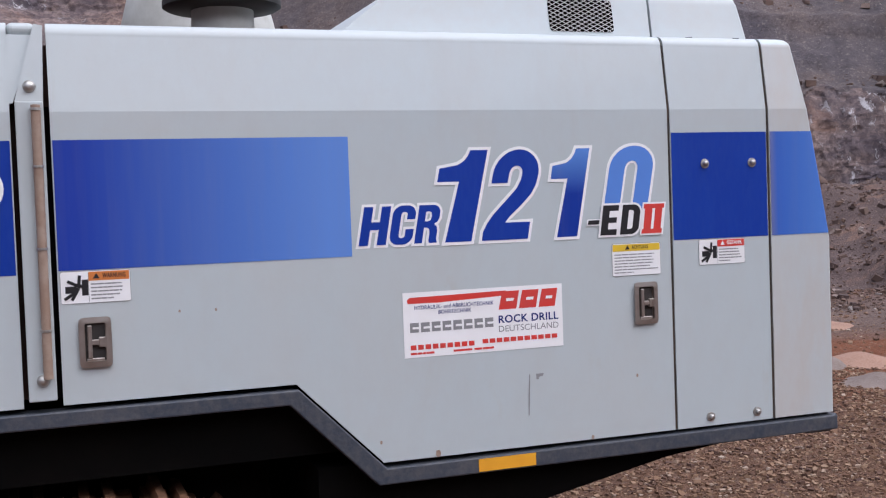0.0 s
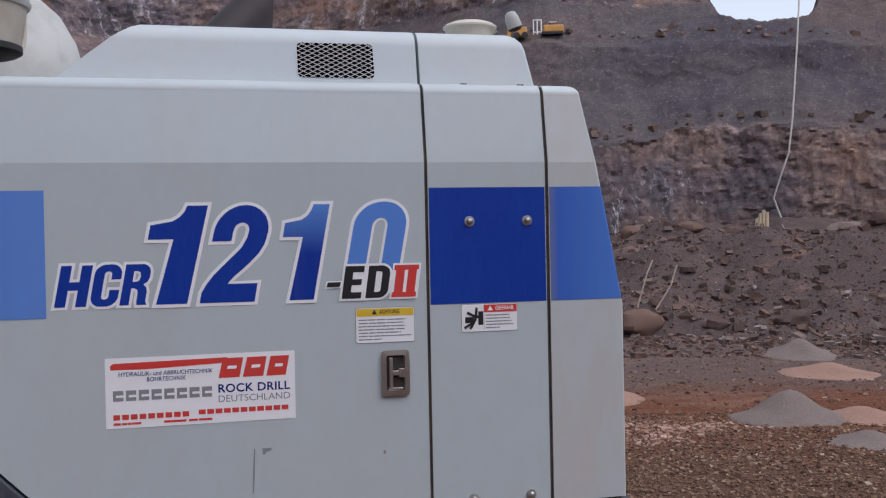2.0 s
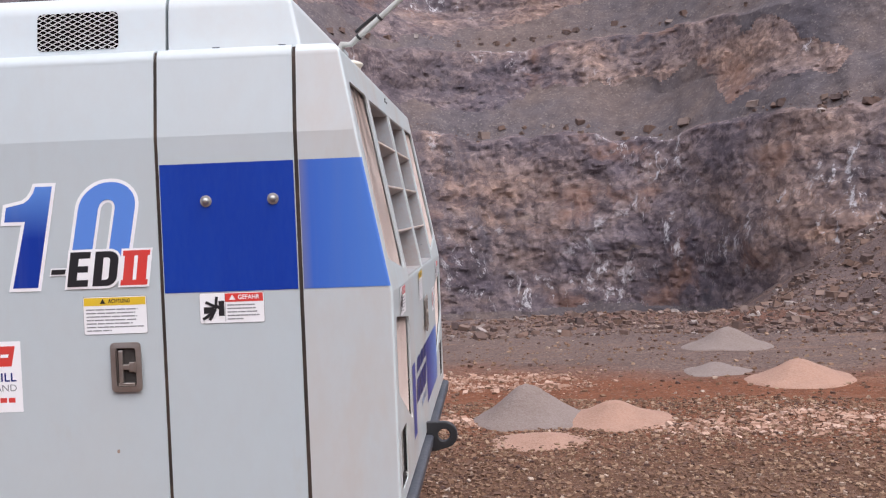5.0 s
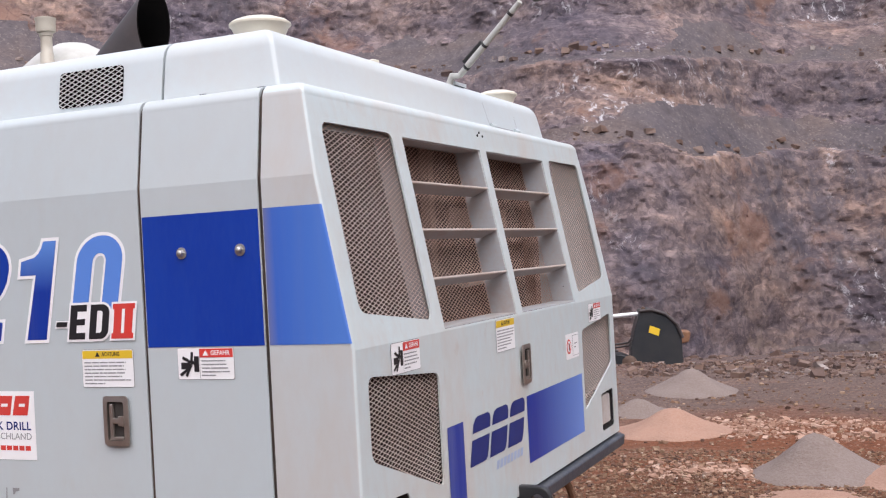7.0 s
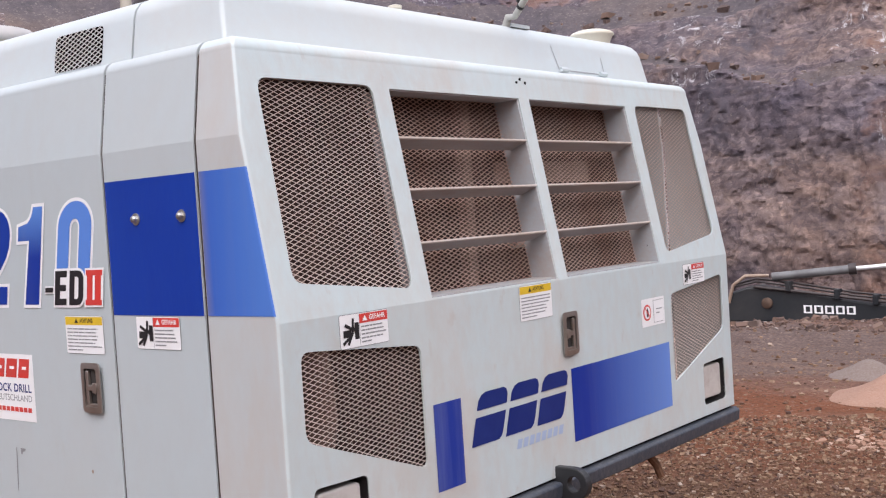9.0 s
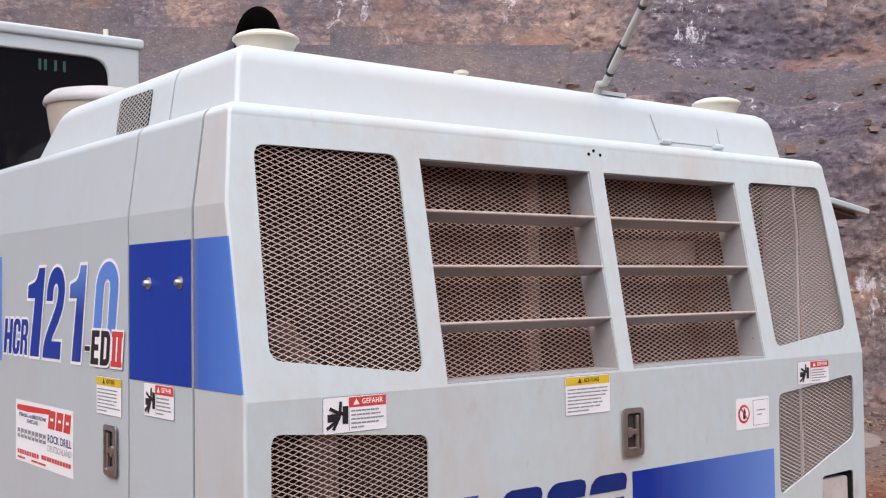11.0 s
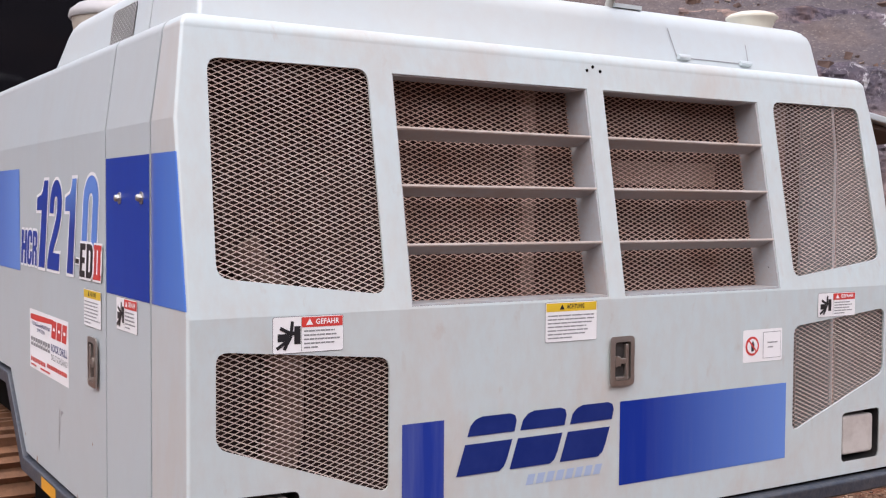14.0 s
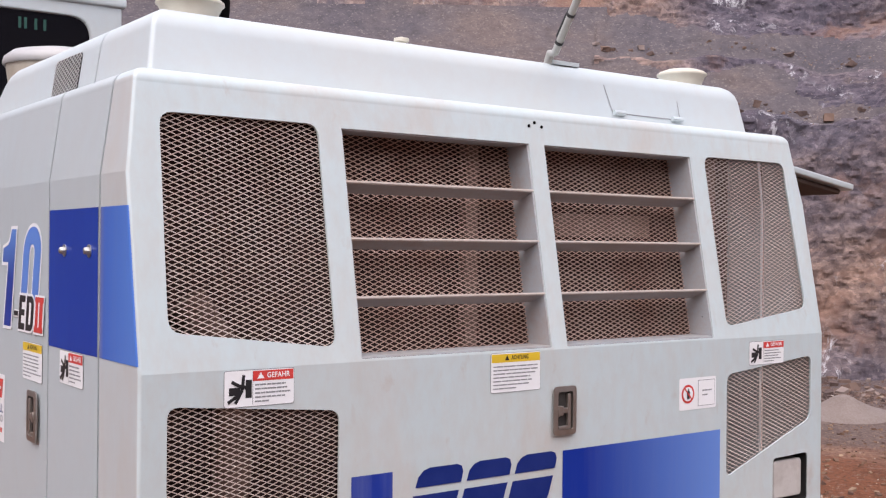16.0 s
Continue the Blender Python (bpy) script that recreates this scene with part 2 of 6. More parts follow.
def rock_material():
    m = bpy.data.materials.new("quarry_rock")
    m.use_nodes = True
    n, l = m.node_tree.nodes, m.node_tree.links
    b = n["Principled BSDF"]
    b.inputs["Roughness"].default_value = 0.95
    b.inputs["Specular IOR Level"].default_value = 0.15
    v = n.new("ShaderNodeTexCoord").outputs["Object"]
    w = warped(n, l, v, 0.8, 1.3)
    # broad zones of purple-grey and brown rock, crossed by dipping beds
    big = noise_of(n, l, v, 0.085, 5, 0.6, (1, 1, 1.9), 0.8)
    base = ramp_of(n, l, big, [(0.36, (0.102, 0.090, 0.112)), (0.46, (0.134, 0.112, 0.124)), (0.54, (0.172, 0.136, 0.134)), (0.65, (0.225, 0.162, 0.140))])
    beds = noise_of(n, l, v, 0.45, 9, 0.7, (0.3, 0.3, 2.6), 0.8)
    base = blend(n, l, 1.0, base, ramp_of(n, l, beds, [(0.34, (0.72, 0.71, 0.75)), (0.5, (1.0, 1.0, 1.0)), (0.66, (1.32, 1.27, 1.20))]), "MULTIPLY")
    # each broken block has a tone of its own
    for scale, lo, hi in ((0.55, 0.84, 1.18), (1.7, 0.78, 1.25), (4.5, 0.74, 1.28)):
        tone = ramp_of(n, l, cells_of(n, l, w, scale, (1, 1, 1.5)), [(0.0, (lo, lo * 0.99, lo * 1.02)), (1.0, (hi, hi * 0.98, hi * 0.95))])
        base = blend(n, l, 1.0, base, tone, "MULTIPLY")
    fine = noise_of(n, l, v, 2.4, 13, 0.78, (1, 1, 1.3))
    base = blend(n, l, 1.0, base, ramp_of(n, l, fine, [(0.3, (0.58, 0.56, 0.58)), (0.5, (1.0, 1.0, 1.0)), (0.7, (1.5, 1.45, 1.38))]), "MULTIPLY")
    # bluish slips, rusty and ochre patches
    runs = noise_of(n, l, v, 1.1, 7, 0.65, (1, 1, 0.16))
    base = blend(n, l, times(n, l, span(n, l, runs, 0.42, 0.62, 0.75), span(n, l, noise_of(n, l, v, 0.13, 3, 0.5), 0.46, 0.6)), base, (0.085, 0.077, 0.094))
    base = blend(n, l, span(n, l, noise_of(n, l, w, 0.22, 6, 0.62, (1, 1, 1.4)), 0.56, 0.65, 0.55), base, (0.25, 0.135, 0.094))
    base = blend(n, l, span(n, l, noise_of(n, l, w, 0.5, 7, 0.7, (0.6, 0.6, 1.8)), 0.61, 0.72, 0.5), base, (0.28, 0.21, 0.165))
    # cracks between the blocks
    crack = cells_of(n, l, w, 0.9, (1, 1, 1.3), "DISTANCE_TO_EDGE")
    base = blend(n, l, times(n, l, span(n, l, crack, 0.035, 0.0, 0.5), span(n, l, fine, 0.44, 0.56)), base, (0.055, 0.045, 0.05))
    # white lime runs
    pale = noise_of(n, l, w, 1.5, 10, 0.78, (1.3, 1.3, 0.4))
    base = blend(n, l, times(n, l, span(n, l, pale, 0.55, 0.61, 0.9), span(n, l, noise_of(n, l, v, 0.19, 3, 0.5), 0.53, 0.60)), base, (0.55, 0.53, 0.55))
    speck = noise_of(n, l, v, 6.0, 5, 0.7, (1, 1, 1.4))
    base = blend(n, l, span(n, l, speck, 0.59, 0.70, 0.5), base, (0.33, 0.275, 0.24))
    l.new(base, b.inputs["Base Color"])
    bp = n.new("ShaderNodeBump")
    bp.inputs["Strength"].default_value, bp.inputs["Distance"].default_value = 0.8, 0.14
    l.new(noise_of(n, l, v, 4.5, 12, 0.78, (1, 1, 1.3)), bp.inputs["Height"])
    l.new(bp.outputs[0], b.inputs["Normal"])
    return m


def scree_material():
    """Loose dark fines and broken stone lying on the benches and below the face."""
    m = bpy.data.materials.new("dark_scree")
    m.use_nodes = True
    n, l = m.node_tree.nodes, m.node_tree.links
    b = n["Principled BSDF"]
    b.inputs["Roughness"].default_value = 0.97
    b.inputs["Specular IOR Level"].default_value = 0.1
    v = n.new("ShaderNodeTexCoord").outputs["Object"]
    base = ramp_of(n, l, noise_of(n, l, v, 0.16, 6, 0.62), [(0.36, (0.088, 0.078, 0.090)), (0.48, (0.112, 0.096, 0.102)), (0.62, (0.142, 0.110, 0.103))])
    base = blend(n, l, 1.0, base, ramp_of(n, l, noise_of(n, l, v, 1.6, 10, 0.75), [(0.32, (0.75, 0.74, 0.75)), (0.5, (1.0, 1.0, 1.0)), (0.7, (1.32, 1.28, 1.22))]), "MULTIPLY")
    grit = cells_of(n, l, warped(n, l, v, 6.0, 0.2), 13.0)
    base = blend(n, l, span(n, l, grit, 0.86, 0.98, 0.4), base, (0.26, 0.22, 0.205))
    base = blend(n, l, span(n, l, grit, 0.25, 0.05, 0.35), base, (0.07, 0.059, 0.063))
    l.new(base, b.inputs["Base Color"])
    bp = n.new("ShaderNodeBump")
    bp.inputs["Strength"].default_value, bp.inputs["Distance"].default_value = 0.8, 0.1
    l.new(noise_of(n, l, v, 7.0, 6, 0.75), bp.inputs["Height"])
    l.new(bp.outputs[0], b.inputs["Normal"])
    return m


def ground_material():
    m = bpy.data.materials.new("red_brown_quarry_floor")
    m.use_nodes = True
    n, l = m.node_tree.nodes, m.node_tree.links
    b = n["Principled BSDF"]
    b.inputs["Roughness"].default_value = 0.95
    b.inputs["Specular IOR Level"].default_value = 0.15
    v = n.new("ShaderNodeTexCoord").outputs["Object"]
    sp = n.new("ShaderNodeSeparateXYZ")
    l.new(v, sp.inputs[0])
    big = noise_of(n, l, v, 0.3, 6, 0.6)
    # soil changes in broad belts round the working place: gravel, red soil, packed haul road, red soil, rubble
    off = n.new("ShaderNodeVectorMath")
    off.operation = "DISTANCE"
    l.new(v, off.inputs[0])
    off.inputs[1].default_value = (3.0, 1.0, 0.0)
    add = n.new("ShaderNodeMath")
    add.operation = "MULTIPLY_ADD"
    l.new(big, add.inputs[0])
    add.inputs[1].default_value = 4.0
    l.new(off.outputs["Value"], add.inputs[2])
    belt = span(n, l, add.outputs[0], 2.0, 22.0)
    base = ramp_of(n, l, belt, [(0.0, (0.150, 0.085, 0.058)), (0.27, (0.152, 0.081, 0.053)), (0.35, (0.20, 0.076, 0.040)), (0.44, (0.21, 0.083, 0.045)),
                                (0.50, (0.168, 0.116, 0.098)), (0.61, (0.160, 0.116, 0.104)), (0.67, (0.155, 0.074, 0.052)), (0.78, (0.115, 0.082, 0.076)), (1.0, (0.13, 0.095, 0.09))])
    patch = noise_of(n, l, v, 1.0, 8, 0.7, (0.4, 1.6, 1))
    base = blend(n, l, span(n, l, patch, 0.54, 0.68, 0.65), base, (0.31, 0.185, 0.13))
    base = blend(n, l, span(n, l, noise_of(n, l, v, 1.7, 7, 0.7), 0.5, 0.7, 0.55), base, blend(n, l, 1.0, base, (0.5, 0.48, 0.5), "MULTIPLY"))
    grav = noise_of(n, l, v, 30, 4, 0.65)
    base = blend(n, l, span(n, l, grav, 0.40, 0.66, 0.8), base, blend(n, l, 1.0, base, (0.45, 0.43, 0.46), "MULTIPLY"))
    pale = noise_of(n, l, v, 19, 4, 0.65)
    base = blend(n, l, span(n, l, pale, 0.57, 0.69, 0.5), base, (0.30, 0.225, 0.185))
    l.new(base, b.inputs["Base Color"])
    bp = n.new("ShaderNodeBump")
    bp.inputs["Strength"].default_value, bp.inputs["Distance"].default_value = 0.9, 0.03
    l.new(noise_of(n, l, v, 22, 6, 0.7), bp.inputs["Height"])
    l.new(bp.outputs[0], b.inputs["Normal"])
    return m


def stone_material(name, stops, dust):
    m = bpy.data.materials.new(name)
    m.use_nodes = True
    n, l = m.node_tree.nodes, m.node_tree.links
    b = n["Principled BSDF"]
    b.inputs["Roughness"].default_value = 0.92
    b.inputs["Specular IOR Level"].default_value = 0.2
    g = n.new("ShaderNodeNewGeometry")
    c = ramp_of(n, l, g.outputs["Random Per Island"], stops)
    v = n.new("ShaderNodeTexCoord").outputs["Object"]
    c = blend(n, l, span(n, l, noise_of(n, l, v, 9, 6, 0.7), 0.4, 0.7, 0.5), c, dust)
    l.new(c, b.inputs["Base Color"])
    return m


def stain(m, colour, scale, amount, stretch, lo=0.56, hi=0.74):
    """Adds sparse soft stains of dried dust over a painted surface."""
    n, l = m.node_tree.nodes, m.node_tree.links
    b = n["Principled BSDF"]
    under = b.inputs["Base Color"].links[0].from_socket
    v = n.new("ShaderNodeTexCoord").outputs["Object"]
    l.new(blend(n, l, span(n, l, noise_of(n, l, v, scale, 7, 0.62, stretch, 0.4), lo, hi, amount), under, colour), b.inputs["Base Color"])


stain(REAR_PAINT, (0.50, 0.35, 0.26), 2.3, 0.5, (1, 1, 0.6), 0.53, 0.74)
stain(REAR_PAINT, (0.42, 0.30, 0.24), 16.0, 0.35, (1, 1, 0.5), 0.62, 0.74)
stain(REAR_PAINT, (0.60, 0.57, 0.54), 5.0, 0.4, (1, 1, 0.2))
stain(CREAM_PAINT, (0.50, 0.39, 0.30), 3.0, 0.5, (1, 1, 0.3), 0.52, 0.72)
stain(PAINT, (0.44, 0.41, 0.38), 2.2, 0.28, (1, 1, 0.35))
stain(PAINT, (0.45, 0.40, 0.33), 9.0, 0.3, (1, 1, 0.3), 0.64, 0.76)
stain(SLAT, (0.36, 0.24, 0.17), 5.0, 0.5, (1, 1, 1))
ROCK, SCREE, GROUND = rock_material(), scree_material(), ground_material()
STONE = stone_material("loose_stone", [(0.0, (0.075, 0.045, 0.040)), (0.35, (0.148, 0.085, 0.056)), (0.7, (0.222, 0.134, 0.086)), (0.93, (0.335, 0.232, 0.160)), (1.0, (0.42, 0.34, 0.28))], (0.20, 0.112, 0.076))
CLOD = stone_material("pale_salmon_clods", [(0.0, (0.24, 0.13, 0.09)), (0.5, (0.36, 0.22, 0.16)), (1.0, (0.48, 0.34, 0.27))], (0.34, 0.21, 0.155))
DARK_STONE = stone_material("dark_fallen_rock", [(0.0, (0.07, 0.050, 0.048)), (0.4, (0.122, 0.078, 0.064)), (0.7, (0.172, 0.108, 0.082)), (0.94, (0.23, 0.175, 0.155)), (1.0, (0.36, 0.32, 0.30))], (0.15, 0.105, 0.09))


# ---- builders ----


def thing(name, at, label, category, group="", kind=""):
    ob = new(name)
    ob.location = at
    ob.empty_display_size = 0.3
    tagged(ob, label, category, group, kind)
    return ob


def part(name, bm, mats, parent=None, label="", smooth=None):
    """Links a bmesh (or mesh data) in world coordinates as one mesh object, under a thing or a part."""
    if isinstance(bm, bmesh.types.BMesh):
        me = bpy.data.meshes.new(name)
        bm.normal_update()
        if smooth is not None:
            for f in bm.faces:
                f.smooth = True
            for e in bm.edges:
                if len(e.link_faces) != 2:
                    continue
                turn, areas = e.calc_face_angle(0.0), sorted(f.calc_area() for f in e.link_faces)
                e.smooth = not (turn > radians(smooth) or (smooth < 12 and turn > radians(1.5) and areas[1] > 3 * areas[0]))
        bm.to_mesh(me)
        bm.free()
    else:
        me = bm
        if smooth is not None:
            me.polygons.foreach_set("use_smooth", [True] * len(me.polygons))
            if smooth < 180:
                me.set_sharp_from_angle(angle=radians(smooth))
    for m in mats if isinstance(mats, (list, tuple)) else [mats]:
        me.materials.append(m)
    ob = new(name, me)
    if parent is not None:
        ob.parent = parent
        if parent.type == "EMPTY":
            ob.matrix_parent_inverse = Matrix.Translation(-parent.location)
    if label:
        ob["label"] = label
    return ob


def bevel(ob, width=0.004, segments=2, angle=35):
    mod = ob.modifiers.new("bevel", "BEVEL")
    mod.width, mod.segments, mod.limit_method, mod.angle_limit = width, segments, "ANGLE", radians(angle)
    return ob


def solid(ob, thickness, offset=-1.0):
    mod = ob.modifiers.new("solidify", "SOLIDIFY")
    mod.thickness, mod.offset, mod.use_even_offset = thickness, offset, True
    return ob


def weighted(ob):
    """Keeps the large flats of a pressed panel flat up to their rolled edges."""
    cut = ob.modifiers.new("crease", "EDGE_SPLIT")
    cut.split_angle, cut.use_edge_sharp = radians(35), True
    mod = ob.modifiers.new("flat", "WEIGHTED_NORMAL")
    mod.keep_sharp = True
    return ob


def add_box(bm, lo, hi, m=None, mi=0):
    vs = [bm.verts.new((x, y, z)) for x in (lo[0], hi[0]) for y in (lo[1], hi[1]) for z in (lo[2], hi[2])]
    if m is not None:
        for v in vs:
            v.co = m @ v.co
    for q in ((0, 1, 3, 2), (4, 6, 7, 5), (0, 4, 5, 1), (2, 3, 7, 6), (0, 2, 6, 4), (1, 5, 7, 3)):
        bm.faces.new([vs[i] for i in q]).material_index = mi
    return bm


def box(lo, hi, m=None):
    return add_box(bmesh.new(), lo, hi, m)


def add_lathe(bm, profile, seg=32, m=None, mi=0):
    """A turned body from (radius, height) pairs."""
    rings = []
    for r, z in profile:
        ring = [bm.verts.new((r * math.cos(2 * math.pi * k / seg), r * math.sin(2 * math.pi * k / seg), z)) for k in range(seg)]
        if m is not None:
            for v in ring:
                v.co = m @ v.co
        rings.append(ring)
    for a, b in zip(rings, rings[1:]):
        for k in range(seg):
            bm.faces.new((a[k], a[(k + 1) % seg], b[(k + 1) % seg], b[k])).material_index = mi
    bm.faces.new(rings[0][::-1]).material_index = mi
    bm.faces.new(rings[-1]).material_index = mi
    return bm


def lathe(profile, seg=32, m=None):
    return add_lathe(bmesh.new(), profile, seg, m)


def add_tube(bm, points, radius, seg=10, mi=0):
    pts = [Vector(p) for p in points]
    rad = radius if isinstance(radius, (list, tuple)) else [radius] * len(pts)
    rings, side = [], None
    for i, p in enumerate(pts):
        d = (pts[min(i + 1, len(pts) - 1)] - pts[max(i - 1, 0)]).normalized()
        if side is None:
            side = d.orthogonal().normalized()
        side = (side - d * side.dot(d)).normalized()
        up = d.cross(side)
        rings.append([bm.verts.new(p + rad[i] * (math.cos(2 * math.pi * k / seg) * side + math.sin(2 * math.pi * k / seg) * up)) for k in range(seg)])
    for a, b in zip(rings, rings[1:]):
        for k in range(seg):
            bm.faces.new((a[k], a[(k + 1) % seg], b[(k + 1) % seg], b[k])).material_index = mi
    bm.faces.new(rings[0][::-1]).material_index = mi
    bm.faces.new(rings[-1]).material_index = mi
    return bm


def tube(points, radius, seg=10):
    return add_tube(bmesh.new(), points, radius, seg)


def prism(outline, place, depth):
    """A plate from an outline of (u, v), placed by place(u, v, n) with the front at n = 0 and the back at n = -depth."""
    bm = bmesh.new()
    a = [bm.verts.new(place(u, v, 0)) for u, v in outline]
    b = [bm.verts.new(place(u, v, -depth)) for u, v in outline]
    bm.faces.new(a)
    bm.faces.new(b[::-1])
    for i in range(len(a)):
        j = (i + 1) % len(a)
        bm.faces.new((a[i], b[i], b[j], a[j]))
    bmesh.ops.recalc_face_normals(bm, faces=bm.faces)
    return bm


def rounded(outline, r, seg=4):
    """The outline with its corners rounded."""
    out, k = [], len(outline)
    for i in range(k):
        p, a, b = (Vector(outline[j % k]) for j in (i, i - 1, i + 1))
        ra = min(r, (a - p).length * 0.45, (b - p).length * 0.45)
        s, e = p + (a - p).normalized() * ra, p + (b - p).normalized() * ra
        for q in range(seg + 1):
            t = q / seg
            out.append(tuple((1 - t) ** 2 * s + 2 * t * (1 - t) * p + t * t * e))
    return out


def sheet(outer, holes, place, n=0.0):
    """A flat sheet with openings, as a bmesh of triangles."""
    bm = bmesh.new()
    edges = []
    for loop in [outer] + holes:
        vs = [bm.verts.new(place(u, v, n)) for u, v in loop]
        edges += [bm.edges.new((vs[i], vs[(i + 1) % len(vs)])) for i in range(len(vs))]
    bmesh.ops.triangle_fill(bm, use_beauty=True, use_dissolve=False, edges=edges)
    return bm


# ---- the drill rig's planes ----
SIDE, MID = 2.79, 3.882
FAR = 2 * MID - SIDE
SILL, BEND, SHOULDER, CREST = 0.826, 1.368, 1.766, 1.952
SLANT, REAR, LEAN_IN = 0.185, 2.314, 0.14


def rear_x(z):
    return REAR - max(0.0, z - BEND) * SLANT


def side_in(z):
    return max(0.0, z - SHOULDER) * LEAN_IN


def on_side(x, z, n=0.0):
    return (x, SIDE - n + side_in(z), z)


def on_rear(y, z, n=0.0):
    return (rear_x(z) + n, y, z)


def mirrored(points):
    return [(2 * MID - y, z) for y, z in points][::-1]


class Print:
    """Flat printed film: polygons and letters in layers, gathered into one mesh with several inks."""

    def __init__(self, place, lift=0.0010):
        self.place, self.lift, self.bm, self.mats = place, lift, bmesh.new(), []

    def ink(self, m):
        if m not in self.mats:
            self.mats.append(m)
        return self.mats.index(m)

    def poly(self, outline, m, layer=0):
        vs = [self.bm.verts.new(self.place(u, v, self.lift + layer * 0.0006)) for u, v in outline]
        f = self.bm.faces.new(vs)
        f.material_index = self.ink(m)
        return self

    def shape(self, outer, opening, m, layer=0):
        """An outline of any form, with an opening or none, filled with triangles."""
        fill = sheet(outer, [opening] if opening else [], self.place, self.lift + layer * 0.0006)
        back = {v: self.bm.verts.new(v.co) for v in fill.verts}
        for f in fill.faces:
            self.bm.faces.new([back[v] for v in f.verts]).material_index = self.ink(m)
        fill.free()
        return self

    def rect(self, u0, v0, u1, v1, m, layer=0):
        return self.poly([(u0, v0), (u1, v0), (u1, v1), (u0, v1)], m, layer)

    def text(self, words, u0, v0, u1, v1, m, layer=1, bold=0.0, shear=0.0, grow=0.0):
        """Letters stretched to fill a box; bold and grow thicken the strokes (as a share of the letters' height)."""
        cu = bpy.data.curves.new("letters", "FONT")
        cu.body, cu.shear, cu.offset, cu.resolution_u = words, shear, 0.0, 4
        cu.offset, cu.space_character = bold, 1 + 3.2 * bold
        base = letters_of(cu)
        lo, hi = base[0]
        if grow:
            cu.offset = bold + grow
            base = (base[0], *letters_of(cu)[1:])
        bpy.data.curves.remove(cu)
        su, sv = (u1 - u0) / (hi[0] - lo[0]), (v1 - v0) / (hi[1] - lo[1])
        vs = [self.bm.verts.new(self.place(u0 + (x - lo[0]) * su, v0 + (y - lo[1]) * sv, self.lift + layer * 0.0006)) for x, y in base[1]]
        i = self.ink(m)
        for f in base[2]:
            try:
                self.bm.faces.new([vs[k] for k in f]).material_index = i
            except ValueError:
                pass
        return self

    def lines(self, u0, v0, u1, v1, rows, m, layer=1, seed=1, fill=0.5):
        """Rows of small print too fine to read, as plain bars."""
        rng = random.Random(seed)
        step = (v1 - v0) / rows
        for k in range(rows):
            v = v1 - (k + 1) * step + step * (1 - fill) / 2
            end = u0 + (u1 - u0) * (rng.uniform(0.72, 1.0) if k < rows - 1 else rng.uniform(0.3, 0.7))
            u = u0
            while u < end - 0.002:
                w = min(rng.uniform(0.06, 0.2) * (u1 - u0), end - u)
                self.rect(u, v, u + w * 0.9, v + step * fill, m, layer)
                u += w
        return self

    def done(self, name, parent, label=""):
        return part(name, self.bm, self.mats, parent, label)


def letters_of(cu):
    ob = bpy.data.objects.new("letters", cu)
    me = bpy.data.meshes.new_from_object(ob)
    pts = [(v.co.x, v.co.y) for v in me.vertices]
    faces = [tuple(p.vertices) for p in me.polygons]
    bpy.data.objects.remove(ob)
    bpy.data.meshes.remove(me)
    xs, ys = [p[0] for p in pts], [p[1] for p in pts]
    return ((min(xs), min(ys)), (max(xs), max(ys))), pts, faces


def clip_line(p, d, poly):
    """The stretch of the line p + t d inside a convex outline."""
    lo, hi = -9.0, 9.0
    area = sum(a[0] * b[1] - b[0] * a[1] for a, b in zip(poly, poly[1:] + poly[:1]))
    for a, b in zip(poly, poly[1:] + poly[:1]):
        ex, ey = b[0] - a[0], b[1] - a[1]
        if area < 0:
            ex, ey = -ex, -ey
        side = ex * (p[1] - a[1]) - ey * (p[0] - a[0])
        rate = ex * d[1] - ey * d[0]
        if abs(rate) < 1e-9:
            if side < 0:
                return None
        elif rate > 0:
            lo = max(lo, -side / rate)
        else:
            hi = min(hi, -side / rate)
    return (lo, hi) if hi > lo + 1e-4 else None


def expanded_mesh(poly, place, long_way=0.0280, short_way=0.0116, strand=0.0020, deep=0.0018, n=0.0):
    """Expanded metal: two sets of thin crossing strands in an outline, each strand a small bar with depth."""
    bm = bmesh.new()
    us, vs = [p[0] for p in poly], [p[1] for p in poly]
    cu, cv = (min(us) + max(us)) / 2, (min(vs) + max(vs)) / 2
    thick = deep
    for sgn in (1, -1):
        deep = thick * (0.7 if sgn > 0 else 0.35)
        d = Vector((long_way, sgn * short_way)).normalized()
        across = Vector((-d.y, d.x))
        pitch = long_way * short_way / math.hypot(long_way, short_way)
        reach = (max(us) - min(us) + max(vs) - min(vs)) / 2
        count = int(reach / pitch) + 2
        for k in range(-count, count + 1):
            p = Vector((cu, cv)) + across * (k * pitch)
            cut = clip_line(p, d, poly)
            if not cut:
                continue
            a, b = p + d * cut[0], p + d * cut[1]
            h = across * strand / 2
            q = [(a - h, 0.0), (a + h, deep * sgn), (b + h, deep * sgn), (b - h, 0.0)]
            f = [bm.verts.new(place(w.x, w.y, n + e + deep)) for w, e in q]
            g = [bm.verts.new(place(w.x, w.y, n + e)) for w, e in q]
            bm.faces.new(f)
            bm.faces.new(g[::-1])
            for i in (0, 2):
                j = (i + 1) % 4
                bm.faces.new((f[i], g[i], g[j], f[j]))
            for i in (1, 3):
                j = (i + 1) % 4
                bm.faces.new((f[i], g[i], g[j], f[j]))
    return bm


# ---- the drill rig ----
rig = thing("drill_rig", (0.5, MID, 0.0), "light grey crawler rock drill with blue stripes, dusty, parked on gravel", "drill rig")


